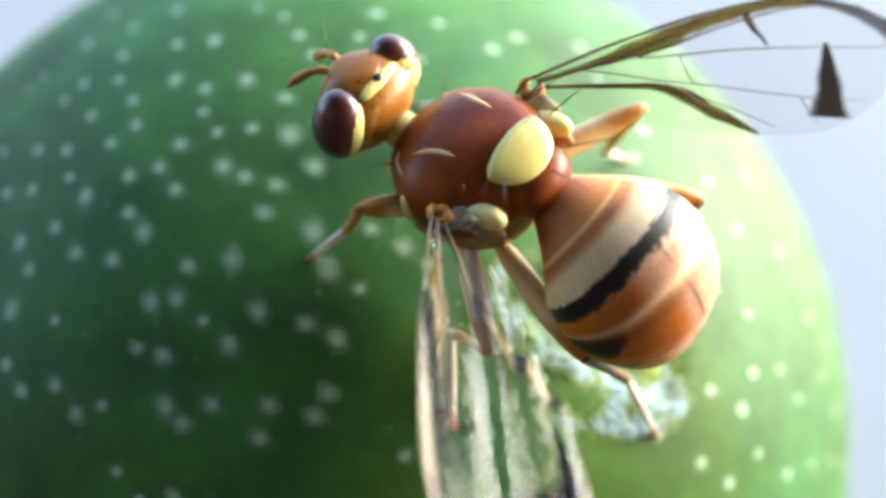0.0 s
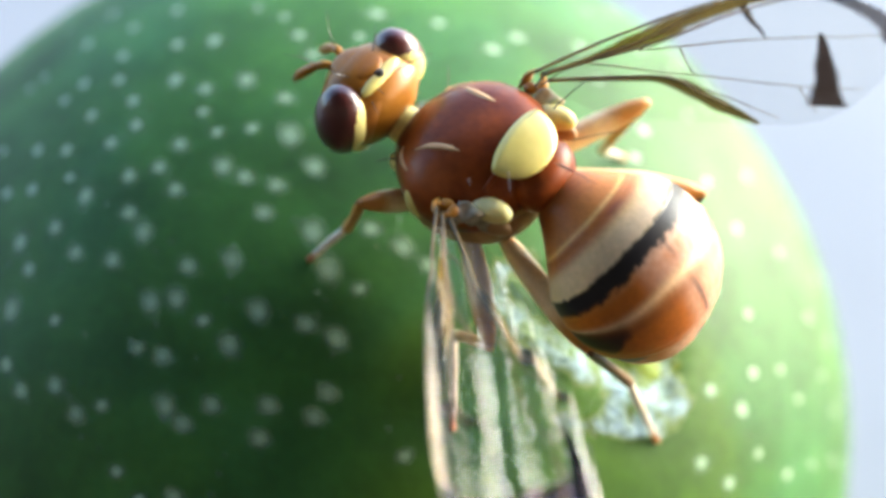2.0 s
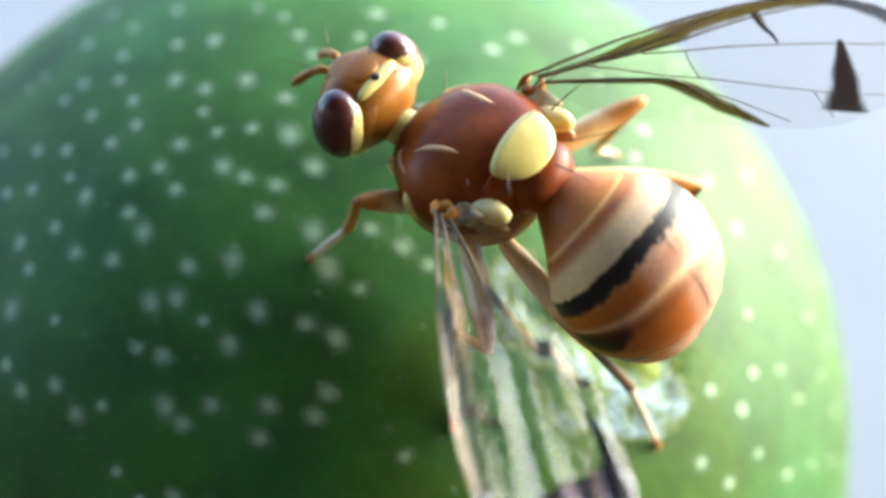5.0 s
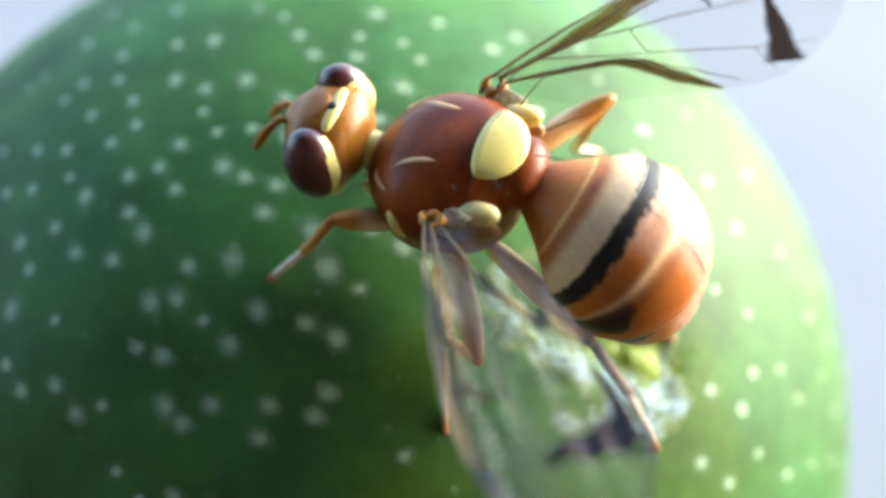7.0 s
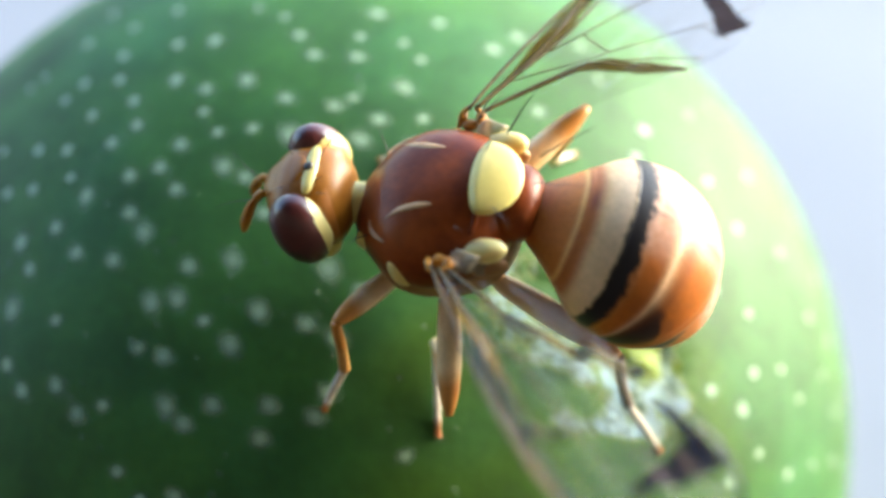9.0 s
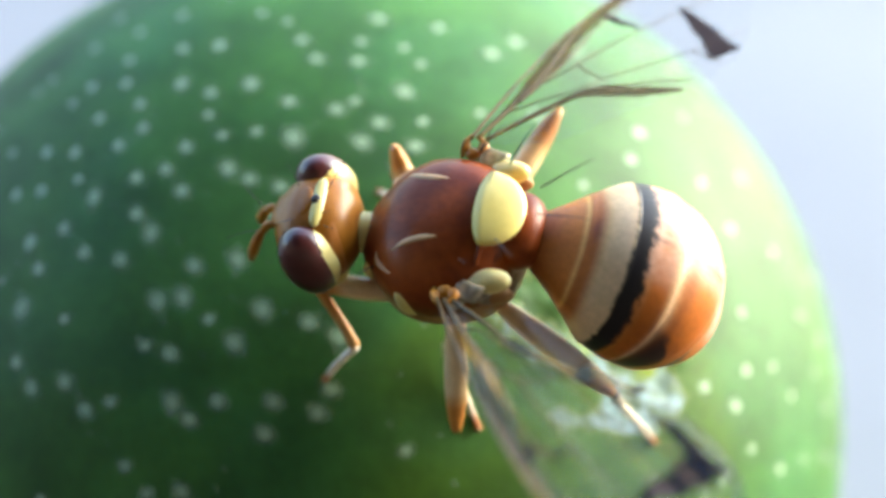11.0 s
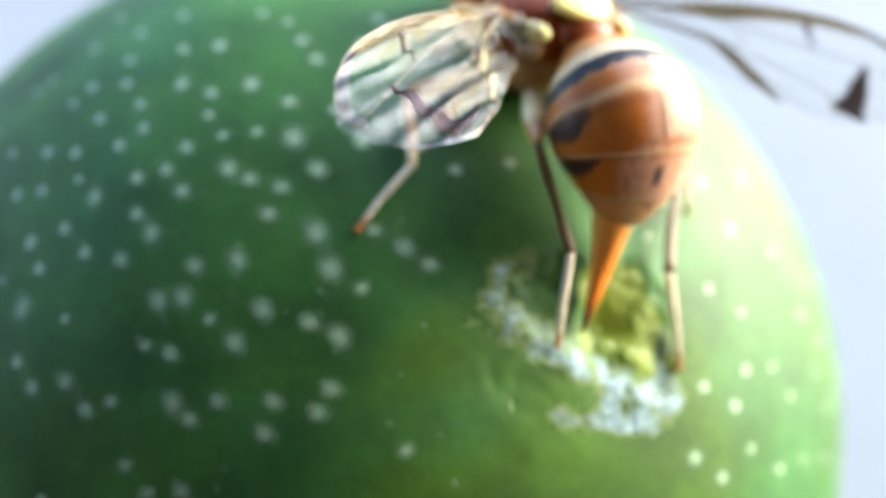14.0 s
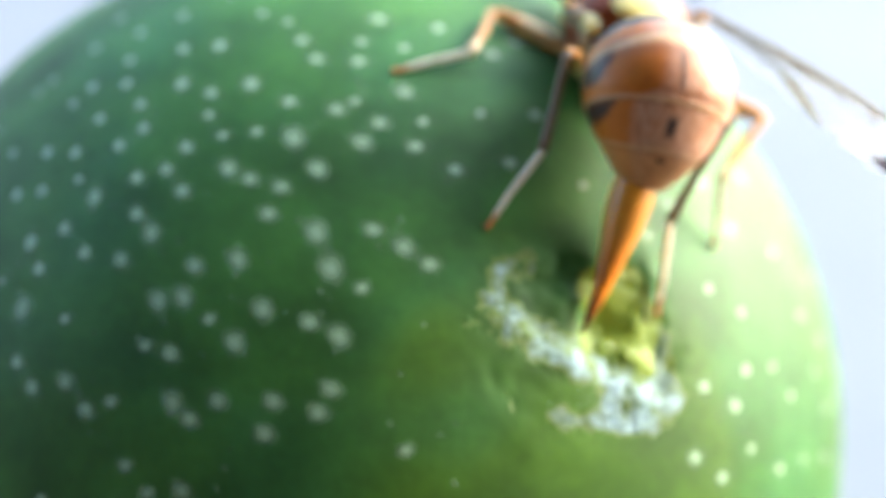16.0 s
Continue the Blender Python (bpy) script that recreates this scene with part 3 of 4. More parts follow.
for s in (1, -1):
    socket = pose(0.86, s * 0.90, 0.16, s * 10, 12, s * -8)
    part("eye", turned(blob((0, 0, 0), (0.52, 0.46, 0.72), 2.1, 36, 26), socket), EYE_GLOSS, head, "glossy dark maroon compound eye")
    behind = pose(0.825, s * 0.885, 0.155, s * 10, 12, s * -8)
    part("eye_rim", turned(blob((0, 0, 0), (0.50, 0.44, 0.69), 2.1, 36, 26), behind), YELLOW, head, "yellow line behind the eye")
    part("cheek", blob((0.75, s * 0.58, -0.60), (0.36, 0.34, 0.30), 2.2, 18, 12), YELLOW, head, "pale yellow cheek")
    antenna = part("antenna", sweep([(1.60, s * 0.13, 0.30, 0.06), (1.76, s * 0.20, 0.34, 0.085), (1.88, s * 0.25, 0.24, 0.075)], 10, 4), ORANGE, head, "short orange antenna")
    part("antenna_tip", sweep([(1.86, s * 0.25, 0.28, 0.06), (2.02, s * 0.30, 0.10, 0.095), (2.22, s * 0.38, -0.20, 0.10), (2.32, s * 0.43, -0.40, 0.05)], 10, 4), ORANGE, antenna)
    part("arista", sweep([(1.95, s * 0.28, 0.30, 0.012), (2.2, s * 0.46, 0.48, 0.008), (2.4, s * 0.66, 0.6, 0.004)], 5, 3), BLACK, antenna)
    for x, y, dx, dy in ((0.55, 0.25, -0.3, 0.2), (0.45, 0.55, -0.35, 0.3), (1.1, 0.38, 0.2, 0.3)):
        part("bristle", sweep([(x, s * y, 0.72, 0.010), (x + dx, s * (y + dy), 1.02, 0.003)], 5, 3), BLACK, head)


# abdomen, in the space of the waist joint: an arched, domed belly that tapers to the tail
BELLY = [(0.05, 0, 0.62, 0.36), (-0.17, 0, 0.72, 0.50), (-0.80, 0, 0.79, 0.99), (-1.50, 0, 0.79, 1.54), (-2.20, 0, 0.68, 1.67), (-2.62, 0, 0.34, 1.60),
         (-3.04, 0, -0.10, 1.30), (-3.32, 0, -0.54, 0.94), (-3.56, 0, -1.00, 0.48)]


def belly_tone(s, a):
    """Colours of the belly: amber, cream, a black band, orange plates with pale seams, a dark back line and dark side
    marks; a sunward sheen and shade at the seams are painted in.
    """
    w = noise.noise((math.cos(a) * 1.5, math.sin(a) * 1.5, s * 5))
    f = noise.noise((math.cos(a) * 9, math.sin(a) * 9, s * 30))
    g = noise.noise((math.cos(a) * 26, math.sin(a) * 26, s * 70))
    e = s + 0.006 * w
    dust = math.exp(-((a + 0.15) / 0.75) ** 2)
    c = blend((0.30, 0.09, 0.015), (0.52, 0.19, 0.03), smooth_step(0.05, 0.2, e))
    c = blend(c, (0.74, 0.44, 0.13), math.exp(-((e - 0.212) / 0.008) ** 2))
    c = blend(c, (0.42, 0.14, 0.025), smooth_step(0.215, 0.225, e))
    c = blend(c, (0.20, 0.06, 0.03), 0.8 * math.exp(-((a / 0.22) ** 2) - ((e - 0.245) / 0.018) ** 2))
    c = blend(c, (0.70, 0.50, 0.26), smooth_step(0.245, 0.29, e))
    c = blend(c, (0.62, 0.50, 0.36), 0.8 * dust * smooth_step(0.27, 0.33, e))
    band = smooth_step(0.347, 0.357, e + 0.006 * f + 0.008 * g) * (1 - smooth_step(0.412, 0.430, e + 0.010 * f + 0.014 * g))
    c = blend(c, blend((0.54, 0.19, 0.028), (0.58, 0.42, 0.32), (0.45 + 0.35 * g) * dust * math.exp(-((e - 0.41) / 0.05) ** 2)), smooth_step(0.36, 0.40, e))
    c = blend(c, (0.012, 0.010, 0.012), band)
    # bare plates are a clear orange; a pinkish bloom, with the sheen of the sunward right side painted in, covers the
    # back and spreads to the side further down
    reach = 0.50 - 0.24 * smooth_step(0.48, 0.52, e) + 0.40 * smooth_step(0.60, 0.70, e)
    bloom_sheen = smooth_step(-reach - 0.10, -reach + 0.16, -a - 0.10 * w - 0.05 * f) * smooth_step(0.405, 0.425, e + 0.012 * g) * min(1.0, max(0.2, 0.76 + 0.34 * g + 0.22 * f + 0.20 * w))
    c = blend(c, (0.52, 0.155, 0.014), smooth_step(0.43, 0.45, e))
    c = blend(c, blend((0.58, 0.37, 0.29), (0.68, 0.45, 0.35), smooth_step(0.60, 0.68, e)), 0.78 * bloom_sheen)
    c = blend(c, (0.36, 0.12, 0.03), 0.45 * smooth_step(0.1, 0.6, -w - 0.5 * f) * smooth_step(0.44, 0.5, e))
    for seam, wide, k in ((0.497, 0.010, 0.95), (0.665, 0.006, 0.75), (0.83, 0.006, 0.6)):
        # painted shade: a dark line just past each plate's hind edge
        c = blend(c, (0.26, 0.09, 0.03), 0.5 * math.exp(-((e - seam - 2.2 * wide) / wide) ** 2))
        c = blend(c, (0.86, 0.60, 0.36), k * math.exp(-((e - seam) / wide) ** 2))
    c = blend(c, (0.66, 0.34, 0.15), 0.6 * smooth_step(0.835, 0.86, e))
    for s0, w0, k, wide in ((0.44, 0.03, 0.55, 0.03), (0.56, 0.045, 0.85, 0.035), (0.752, 0.036, 1.0, 0.085), (0.868, 0.013, 0.9, 0.10)):
        c = blend(c, (0.030, 0.017, 0.022), k * math.exp(-(((a - 0.04 * w - 0.012 * f) / wide) ** 4)) * math.exp(-(((e - s0 + 0.008 * f) / w0) ** 4)))
    for side in (1.0, -1.0):
        for s0, w0, at in ((0.553, 0.052, 0.92), (0.713, 0.045, 1.00)):
            c = blend(c, (0.02, 0.012, 0.014), 0.96 * smooth_step(at, at + 0.14, a * side + 0.18 * w + 0.1 * f - 4.5 * (e - s0)) * math.exp(-(((e - s0) / w0) ** 4)))
    c = blend(c, (0.55, 0.36, 0.20), smooth_step(1.75, 2.1, abs(a)))
    return np.clip(c * 1.1 * (1 + 0.06 * f + 0.07 * g), 0, 1)


def belly_shape():
    """The belly, with a small step at the hind edge of each plate."""
    rows = smooth_line(BELLY, 26)
    d = np.concatenate([[0], np.cumsum(np.linalg.norm(np.diff(rows[:, :3], axis=0), axis=1))])
    d /= d[-1]
    for i, e in enumerate(d):
        for seam in (0.235, 0.36, 0.497, 0.665, 0.83):
            if e < seam:
                rows[i, 3] *= 1 + 0.016 * math.exp(-(seam - e) / 0.03)
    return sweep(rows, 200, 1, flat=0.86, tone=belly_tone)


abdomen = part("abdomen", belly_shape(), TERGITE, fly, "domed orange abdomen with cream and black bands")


def tail_tone(s, a):
    return blend(blend((0.82, 0.36, 0.04), (0.80, 0.24, 0.008), smooth_step(0.3, 0.7, s)), (0.10, 0.022, 0.008), smooth_step(0.74, 0.95, s))


TAIL = 3.9
ovipositor = part("ovipositor", sweep([(0, 0, 0, 0.44), (0, 0, 0.7, 0.48), (0.02, 0, 1.3, 0.45), (0.05, 0, 1.9, 0.34), (0.06, 0, 2.6, 0.22), (0.04, 0, 3.3, 0.125), (0, 0, TAIL, 0.03)],
                                      18, 6, tone=tail_tone), OVISCAPE, abdomen, "amber tapering ovipositor with a dark tip")

# wings: u runs from the hinge to the tip, v towards the leading edge
LEAD = ((0, 0.10), (0.8, 0.20), (2.0, 0.38), (3.5, 0.56), (5.0, 0.56), (6.0, 0.40), (6.9, 0.06), (7.5, -0.36), (7.9, -0.85))
TRAIL = ((0, -0.12), (0.4, -0.5), (0.9, -0.95), (1.5, -1.24), (2.3, -1.48), (3.0, -1.7), (3.7, -1.92), (4.1, -2.04), (4.6, -2.17), (5.3, -2.24), (6.1, -2.1), (6.7, -1.86), (7.2, -1.58), (7.6, -1.22), (7.9, -0.85))
SPAN = 7.9


def edge(line, u):
    return float(np.interp(u, [p[0] for p in line], [p[1] for p in line]))


def ridge(u, v, s):
    """The wing's pleats and camber; the left wing is the more crumpled."""
    fold = 1.0 if s > 0 else 0.14
    near = smooth_step(0.5, 1.6, u) * (1 - 0.7 * smooth_step(4.6, 7.0, u))
    step = (v / 0.56 + 0.045 * u + 0.4 * noise.noise((u * 0.35, v * 1.3, 2.0))) % 1.0
    pleat = 0.16 * (smooth_step(-0.1, 1.1, step / 0.76) if step < 0.76 else 1 - smooth_step(0.76, 1.0, step)) - 0.08 + 0.012 * math.sin(16.0 * v + 0.8 * u + 3.0 * noise.noise((u * 0.4, v * 0.9, 8.0))) + 0.05 * noise.noise((u * 0.7, v * 1.6, 4.0))
    return fold * near * pleat - 0.012 * u * u + (0.05 if s > 0 else 0.02) * u + 0.05 * v


def film_shape(s):
    nu, nv = 90, 64
    us = SPAN * (1 - (1 - np.linspace(0, 1, nu)) ** 1.6)
    verts, faces = [], []
    for lay in (0.006, -0.006):
        for u in us:
            lo, hi = edge(TRAIL, u), edge(LEAD, u)
            for j in range(nv):
                v = lo + (hi - lo) * j / (nv - 1)
                verts.append((v, s * u, ridge(u, v, s) + lay))
    n = nu * nv
    for i in range(nu - 1):
        for j in range(nv - 1):
            q = (i * nv + j, i * nv + j + 1, (i + 1) * nv + j + 1, (i + 1) * nv + j)
            faces.append(q if s > 0 else q[::-1])
            faces.append(tuple(k + n for k in (q[::-1] if s > 0 else q)))
    return verts, faces


def ribbon(points, s, thick=0.016):
    """A patch in the film, along rows of u, v, half width."""
    line = smooth_line(points, 10)
    verts, faces, tones, m = [], [], [], 11
    t = np.gradient(line[:, :2], axis=0)
    t /= np.linalg.norm(t, axis=1, keepdims=True)
    for (u, v, w), (tu, tv) in zip(line, t):
        for lay in (thick, -thick):
            for j in range(m):
                k = (j / (m - 1) * 2 - 1) * w * (1 + 0.25 * noise.noise((u * 3, v * 3, float(j > m / 2))))
                a, b = u - tv * k, v + tu * k
                a = min(max(a, 0.0), SPAN - 0.02)
                b = min(max(b, edge(TRAIL, a) + 0.01), edge(LEAD, a) - 0.01)
                verts.append((b, s * a, ridge(a, b, s) + lay))
                tones.append((1, 1, 1, smooth_step(0.0, 0.5, 1 - abs(j / (m - 1) * 2 - 1))))
    for i in range(len(line) - 1):
        for lay in range(2):
            for j in range(m - 1):
                q = (i * 2 * m + lay * m + j, i * 2 * m + lay * m + j + 1, (i + 1) * 2 * m + lay * m + j + 1, (i + 1) * 2 * m + lay * m + j)
                faces.append(q if lay else q[::-1])
    return verts, faces, tones


def vein(points, s, r0, r1):
    line = smooth_line([(u, v) for u, v in points], 8)
    rows = [(v, s * u, ridge(u, v, s), r0 + (r1 - r0) * i / (len(line) - 1)) for i, (u, v) in enumerate(line)]
    return sweep(rows, 6, 1, side=(0, 0, 1))


VEINS = (("costa", ((0.0, 0.10), (0.8, 0.24), (2.0, 0.40), (3.5, 0.54), (5.0, 0.54), (6.0, 0.38), (6.9, 0.04)), 0.036, 0.018),
         ("radial_vein", ((0.1, 0.02), (1.2, 0.06), (2.4, 0.18), (3.4, 0.40), (4.0, 0.52)), 0.045, 0.016),
         ("radial_vein", ((1.3, 0.04), (2.0, 0.04), (2.8, 0.08), (4.0, 0.22), (5.4, 0.28), (6.5, 0.14)), 0.036, 0.013),
         ("radial_vein", ((2.1, 0.0), (2.9, -0.14), (4.0, -0.28), (5.5, -0.54), (6.6, -0.76), (7.6, -0.92)), 0.018, 0.010),
         ("medial_vein", ((1.0, 0.02), (1.8, -0.30), (2.4, -0.54), (3.0, -0.74), (4.0, -1.10), (5.2, -1.52), (6.4, -1.82)), 0.016, 0.010),
         ("cubital_vein", ((2.45, -0.62), (3.0, -0.98), (3.7, -1.46), (4.4, -1.98)), 0.018, 0.010),
         ("anal_vein", ((0.2, -0.12), (1.2, -0.34), (2.45, -0.66), (3.1, -1.22), (3.95, -1.96)), 0.042, 0.014),
         ("cross_vein", ((2.90, -0.14), (2.93, -0.44), (3.0, -0.74)), 0.016, 0.014),
         ("cross_vein", ((5.02, -1.46), (5.22, -2.05)), 0.013, 0.013),
         ("cross_vein", ((4.48, 0.28), (4.58, 0.0), (4.68, -0.32)), 0.026, 0.012))


def make_wing(s):
    wing = part("wing", film_shape(s), MEMBRANE, fly, "clear pleated wing with brown veins and dark spots")
    for name, points, r0, r1 in VEINS:
        part(name, vein(points, s, r0, r1), VEIN, wing)
    part("wing_spot", ribbon([(5.92, -0.54, 0.05), (5.86, -0.85, 0.16), (5.76, -1.25, 0.27), (5.62, -1.65, 0.38), (5.52, -2.0, 0.48)], s), SMOKE, wing, "dark brown wing spot")
    part("wing_spot", ribbon([(4.46, 0.36, 0.11), (4.54, 0.06, 0.08), (4.64, -0.16, 0.045), (4.71, -0.36, 0.02)], s), SMOKE, wing, "dark brown wing spot")
    part("wing_streak", ribbon([(0.3, -0.14, 0.04), (1.3, -0.38, 0.06), (2.2, -0.62, 0.08), (2.7, -0.90, 0.15), (3.2, -1.34, 0.16), (3.6, -1.68, 0.11), (3.95, -1.98, 0.03)], s), BROWN, wing, "olive-brown anal streak")
    part("wing_band", ribbon([(0.2, 0.02, 0.05), (1.2, 0.08, 0.08), (2.0, 0.18, 0.16), (2.7, 0.24, 0.24), (3.4, 0.36, 0.18), (5.0, 0.44, 0.12), (6.0, 0.30, 0.08)], s), AMBER, wing, "amber leading band")
    part("wing_edge", ribbon([(5.8, 0.36, 0.06), (6.5, 0.14, 0.16), (7.1, -0.22, 0.24), (7.45, -0.65, 0.26), (7.35, -1.05, 0.12)], s), GREY, wing, "smoky grey wing tip")
    if s < 0:
        return wing
    part("wing_edge", ribbon([(7.2, -1.62, 0.05), (6.3, -1.98, 0.06), (5.4, -2.16, 0.05), (4.5, -2.08, 0.04)], s), GREY, wing, "smoky grey wing margin")
    part("wing_streak", ribbon([(4.2, -1.70, 0.03), (4.7, -1.80, 0.06), (5.1, -1.86, 0.10), (5.45, -1.92, 0.12)], s), SMOKE, wing, "dark crease")
    return wing


left_wing, right_wing = make_wing(1), make_wing(-1)


# legs: thigh, shin and foot, each a rod along its own z
def rod(length, rows, tone, n=10):
    return sweep([(0, b * length, a * length, r) for a, b, r in rows], n, 5, side=(1, 0, 0), tone=tone)


def two_tone(a, b, at):
    return lambda s, _: blend(a, b, smooth_step(at - 0.1, at + 0.1, s))


CREAM, TAN, AMBER_RGB, DARK = (0.86, 0.68, 0.38), (0.66, 0.36, 0.10), (0.62, 0.27, 0.045), (0.15, 0.08, 0.028)


def make_leg(thigh, shin, foot, stout, shin_tone):
    leg = part("leg", rod(thigh, ((0, 0, 0.10), (0.15, 0.01, 0.8 * stout), (0.55, 0.02, stout), (0.85, 0.01, 0.75 * stout), (1, 0, 0.09)), two_tone(CREAM, AMBER_RGB, 0.72)), LEG, fly, "orange leg with a cream base")
    low = part("shin", rod(shin, ((0, 0, 0.09), (0.2, -0.01, 0.105), (0.6, -0.02, 0.10), (1, 0, 0.115)), shin_tone), LEG, leg)
    end = part("foot", rod(foot, ((0, 0, 0.085), (0.3, 0.01, 0.08), (0.34, 0.01, 0.088), (0.55, 0.02, 0.066), (0.6, 0.02, 0.08), (0.75, 0.01, 0.058), (0.8, 0.01, 0.075), (0.9, 0, 0.055), (1, 0, 0.08)),
                           two_tone((0.94, 0.86, 0.70), (0.50, 0.17, 0.03), 0.82)), LEG, leg, "cream foot with an orange tip")
    return leg, low, end, thigh, shin, foot


left_front = make_leg(1.88, 1.42, 1.35, 0.23, two_tone(AMBER_RGB, TAN, 0.5))
right_front = make_leg(1.88, 1.42, 1.35, 0.23, two_tone(AMBER_RGB, TAN, 0.5))
left_middle = make_leg(2.56, 1.99, 1.87, 0.24, two_tone(AMBER_RGB, CREAM, 0.8))
right_middle = make_leg(2.84, 2.25, 1.58, 0.26, two_tone(AMBER_RGB, CREAM, 0.8))
left_hind = make_leg(2.74, 2.37, 2.02, 0.25, two_tone(DARK, DARK, 0.5))
right_hind = make_leg(3.03, 2.76, 2.15, 0.25, two_tone(DARK, DARK, 0.5))

# ---- what moves: the fly's body, head, belly and wings, then the legs and tail that follow the skin ----
FLY = [(0, body(3.152, -8.819, 29.169, -22.1, 2.6, 143.7)),
       (0.5, body(3.258, -8.778, 29.245, -22.6, 2.7, 144)),
       (1, body(3.213, -8.778, 29.197, -22.3, 2.6, 143.8)),
       (1.5, body(3.228, -8.78, 29.238, -22.4, 2.8, 144)),
       (2, body(3.223, -8.761, 29.261, -22.4, 2.6, 144.2)),
       (2.5, body(3.242, -8.769, 29.264, -22.9, 2.8, 144.3)),
       (3, body(3.226, -8.749, 29.222, -22.3, 2.9, 144)),
       (3.5, body(3.238, -8.778, 29.234, -22.5, 3, 144.2)),
       (4, body(3.217, -8.776, 29.235, -22.4, 2.9, 144.3)),
       (6.5, body(3.048, -8.857, 29.23, -21.2, 4.9, 149.2)),
       (7, body(2.714, -8.913, 29.074, -21.9, 9.4, 153.3)),
       (7.5, body(2.873, -9.562, 28.859, -22.3, 11.1, 160.8)),
       (8, body(2.727, -9.374, 28.801, -23.2, 10.4, 161.6)),
       (8.5, body(2.807, -9.553, 28.936, -22.4, 9.2, 160.3)),
       (9, body(2.543, -9.889, 28.794, -23.1, 14.1, 162)),
       (11.3, body(2.654, -10.375, 28.359, -24.7, 15.8, 161.6)),
       (11.5, body(2.373, -9.222, 27.822, -29.2, 23.3, 146.4)),
       (12, body(1.816, -8.625, 28.082, -30.9, 21.5, 142.3)),
       (12.3, body(2.567, -8.584, 29.015, -24.6, 15.4, 140.3)),
       (12.5, body(2.94, -6.644, 28.992, -16, 20.9, 124.6)),
       (12.6, body(3.623, -5.818, 29.167, -9.7, 25.7, 112.4)),
       (12.8, body(3.556, -6.7, 29.431, -9.9, 21.8, 123.4)),
       (13, body(4.809, -5.95, 29.327, 1.4, 24.4, 114.2)),
       (13.2, body(5.528, -5.455, 29.621, 4.1, 19.8, 106.4)),
       (13.5, body(6.369, -4.448, 29.43, 16.8, 17.4, 103.7)),
       (14, body(4.911, -3.097, 29.323, 11.5, 8, 125.5)),
       (14.5, body(3.682, -4.607, 28.93, -1.2, 35.5, 131.2)),
       (15, body(5.13, -3.986, 29.455, 7.8, 16.8, 118.9)),
       (15.3, body(7.611, -3.019, 29.123, 14.1, 18.6, 87.4)),
       (15.5, body(8.21, -2.509, 28.738, 22.2, 20.5, 85.2)),
       (16, body(7.127, -1.737, 28.758, 8.1, 9.5, 95.1))]
HEAD = [(0, body(1.279, 0, 0.571, 5.5, -24.5, -1.2)),
        (1, body(1.279, 0, 0.571, 4.4, -24, -2.2)),
        (2, body(1.279, 0, 0.571, 3.4, -23.1, -3.4)),
        (3, body(1.279, 0, 0.571, 2.7, -23.7, -2.9)),
        (4, body(1.279, 0, 0.571, 2.6, -22.5, -4.2)),
        (6.5, body(1.279, 0, 0.571, -0.1, -19.6, 1.9)),
        (7, body(1.279, 0, 0.571, 0.9, -13.2, 3.6)),
        (7.5, body(1.279, 0, 0.571, -0.1, -6.9, 0.7)),
        (8, body(1.279, 0, 0.571, 1.3, -9.6, -0.9)),
        (8.5, body(1.279, 0, 0.571, 0.1, -11, 0.5)),
        (9, body(1.279, 0, 0.571, 2.2, -5, 4.3)),
        (11.3, body(1.279, 0, 0.571, 1.6, -7.9, 3.7)),
        (11.5, body(1.279, 0, 0.571, 6, -16.9, -1.4)),
        (12, body(1.279, 0, 0.571, 9.2, -10.6, 1.7)),
        (12.3, body(1.279, 0, 0.571, 2.9, -3.3, 11.2)),
        (12.5, body(1.279, 0, 0.571, -4.4, -12, -2.1)),
        (12.6, body(1.279, 0, 0.571, 0.9, -14.1, -8.7)),
        (12.8, body(1.279, 0, 0.571, 3.7, -14.8, -13.1)),
        (13, body(1.279, 0, 0.571, 8.6, -13.9, -22.7)),
        (13.2, body(1.279, 0, 0.571, 5.7, -16.7, -14.6)),
        (13.5, body(1.279, 0, 0.571, 3.3, -18.8, -8.3)),
        (14, body(1.279, 0, 0.571, 1.3, -20.5, -3.2)),
        (14.5, body(1.279, 0, 0.571, 0.5, -21.3, -1.2)),
        (15, body(1.279, 0, 0.571, 0.2, -21.7, -0.4)),
        (15.3, body(1.279, 0, 0.571, 0.1, -21.8, -0.2)),
        (15.5, body(1.279, 0, 0.571, 0.1, -21.9, -0.1)),
        (16, body(1.279, 0, 0.571, 0, -21.9, -0.1))]
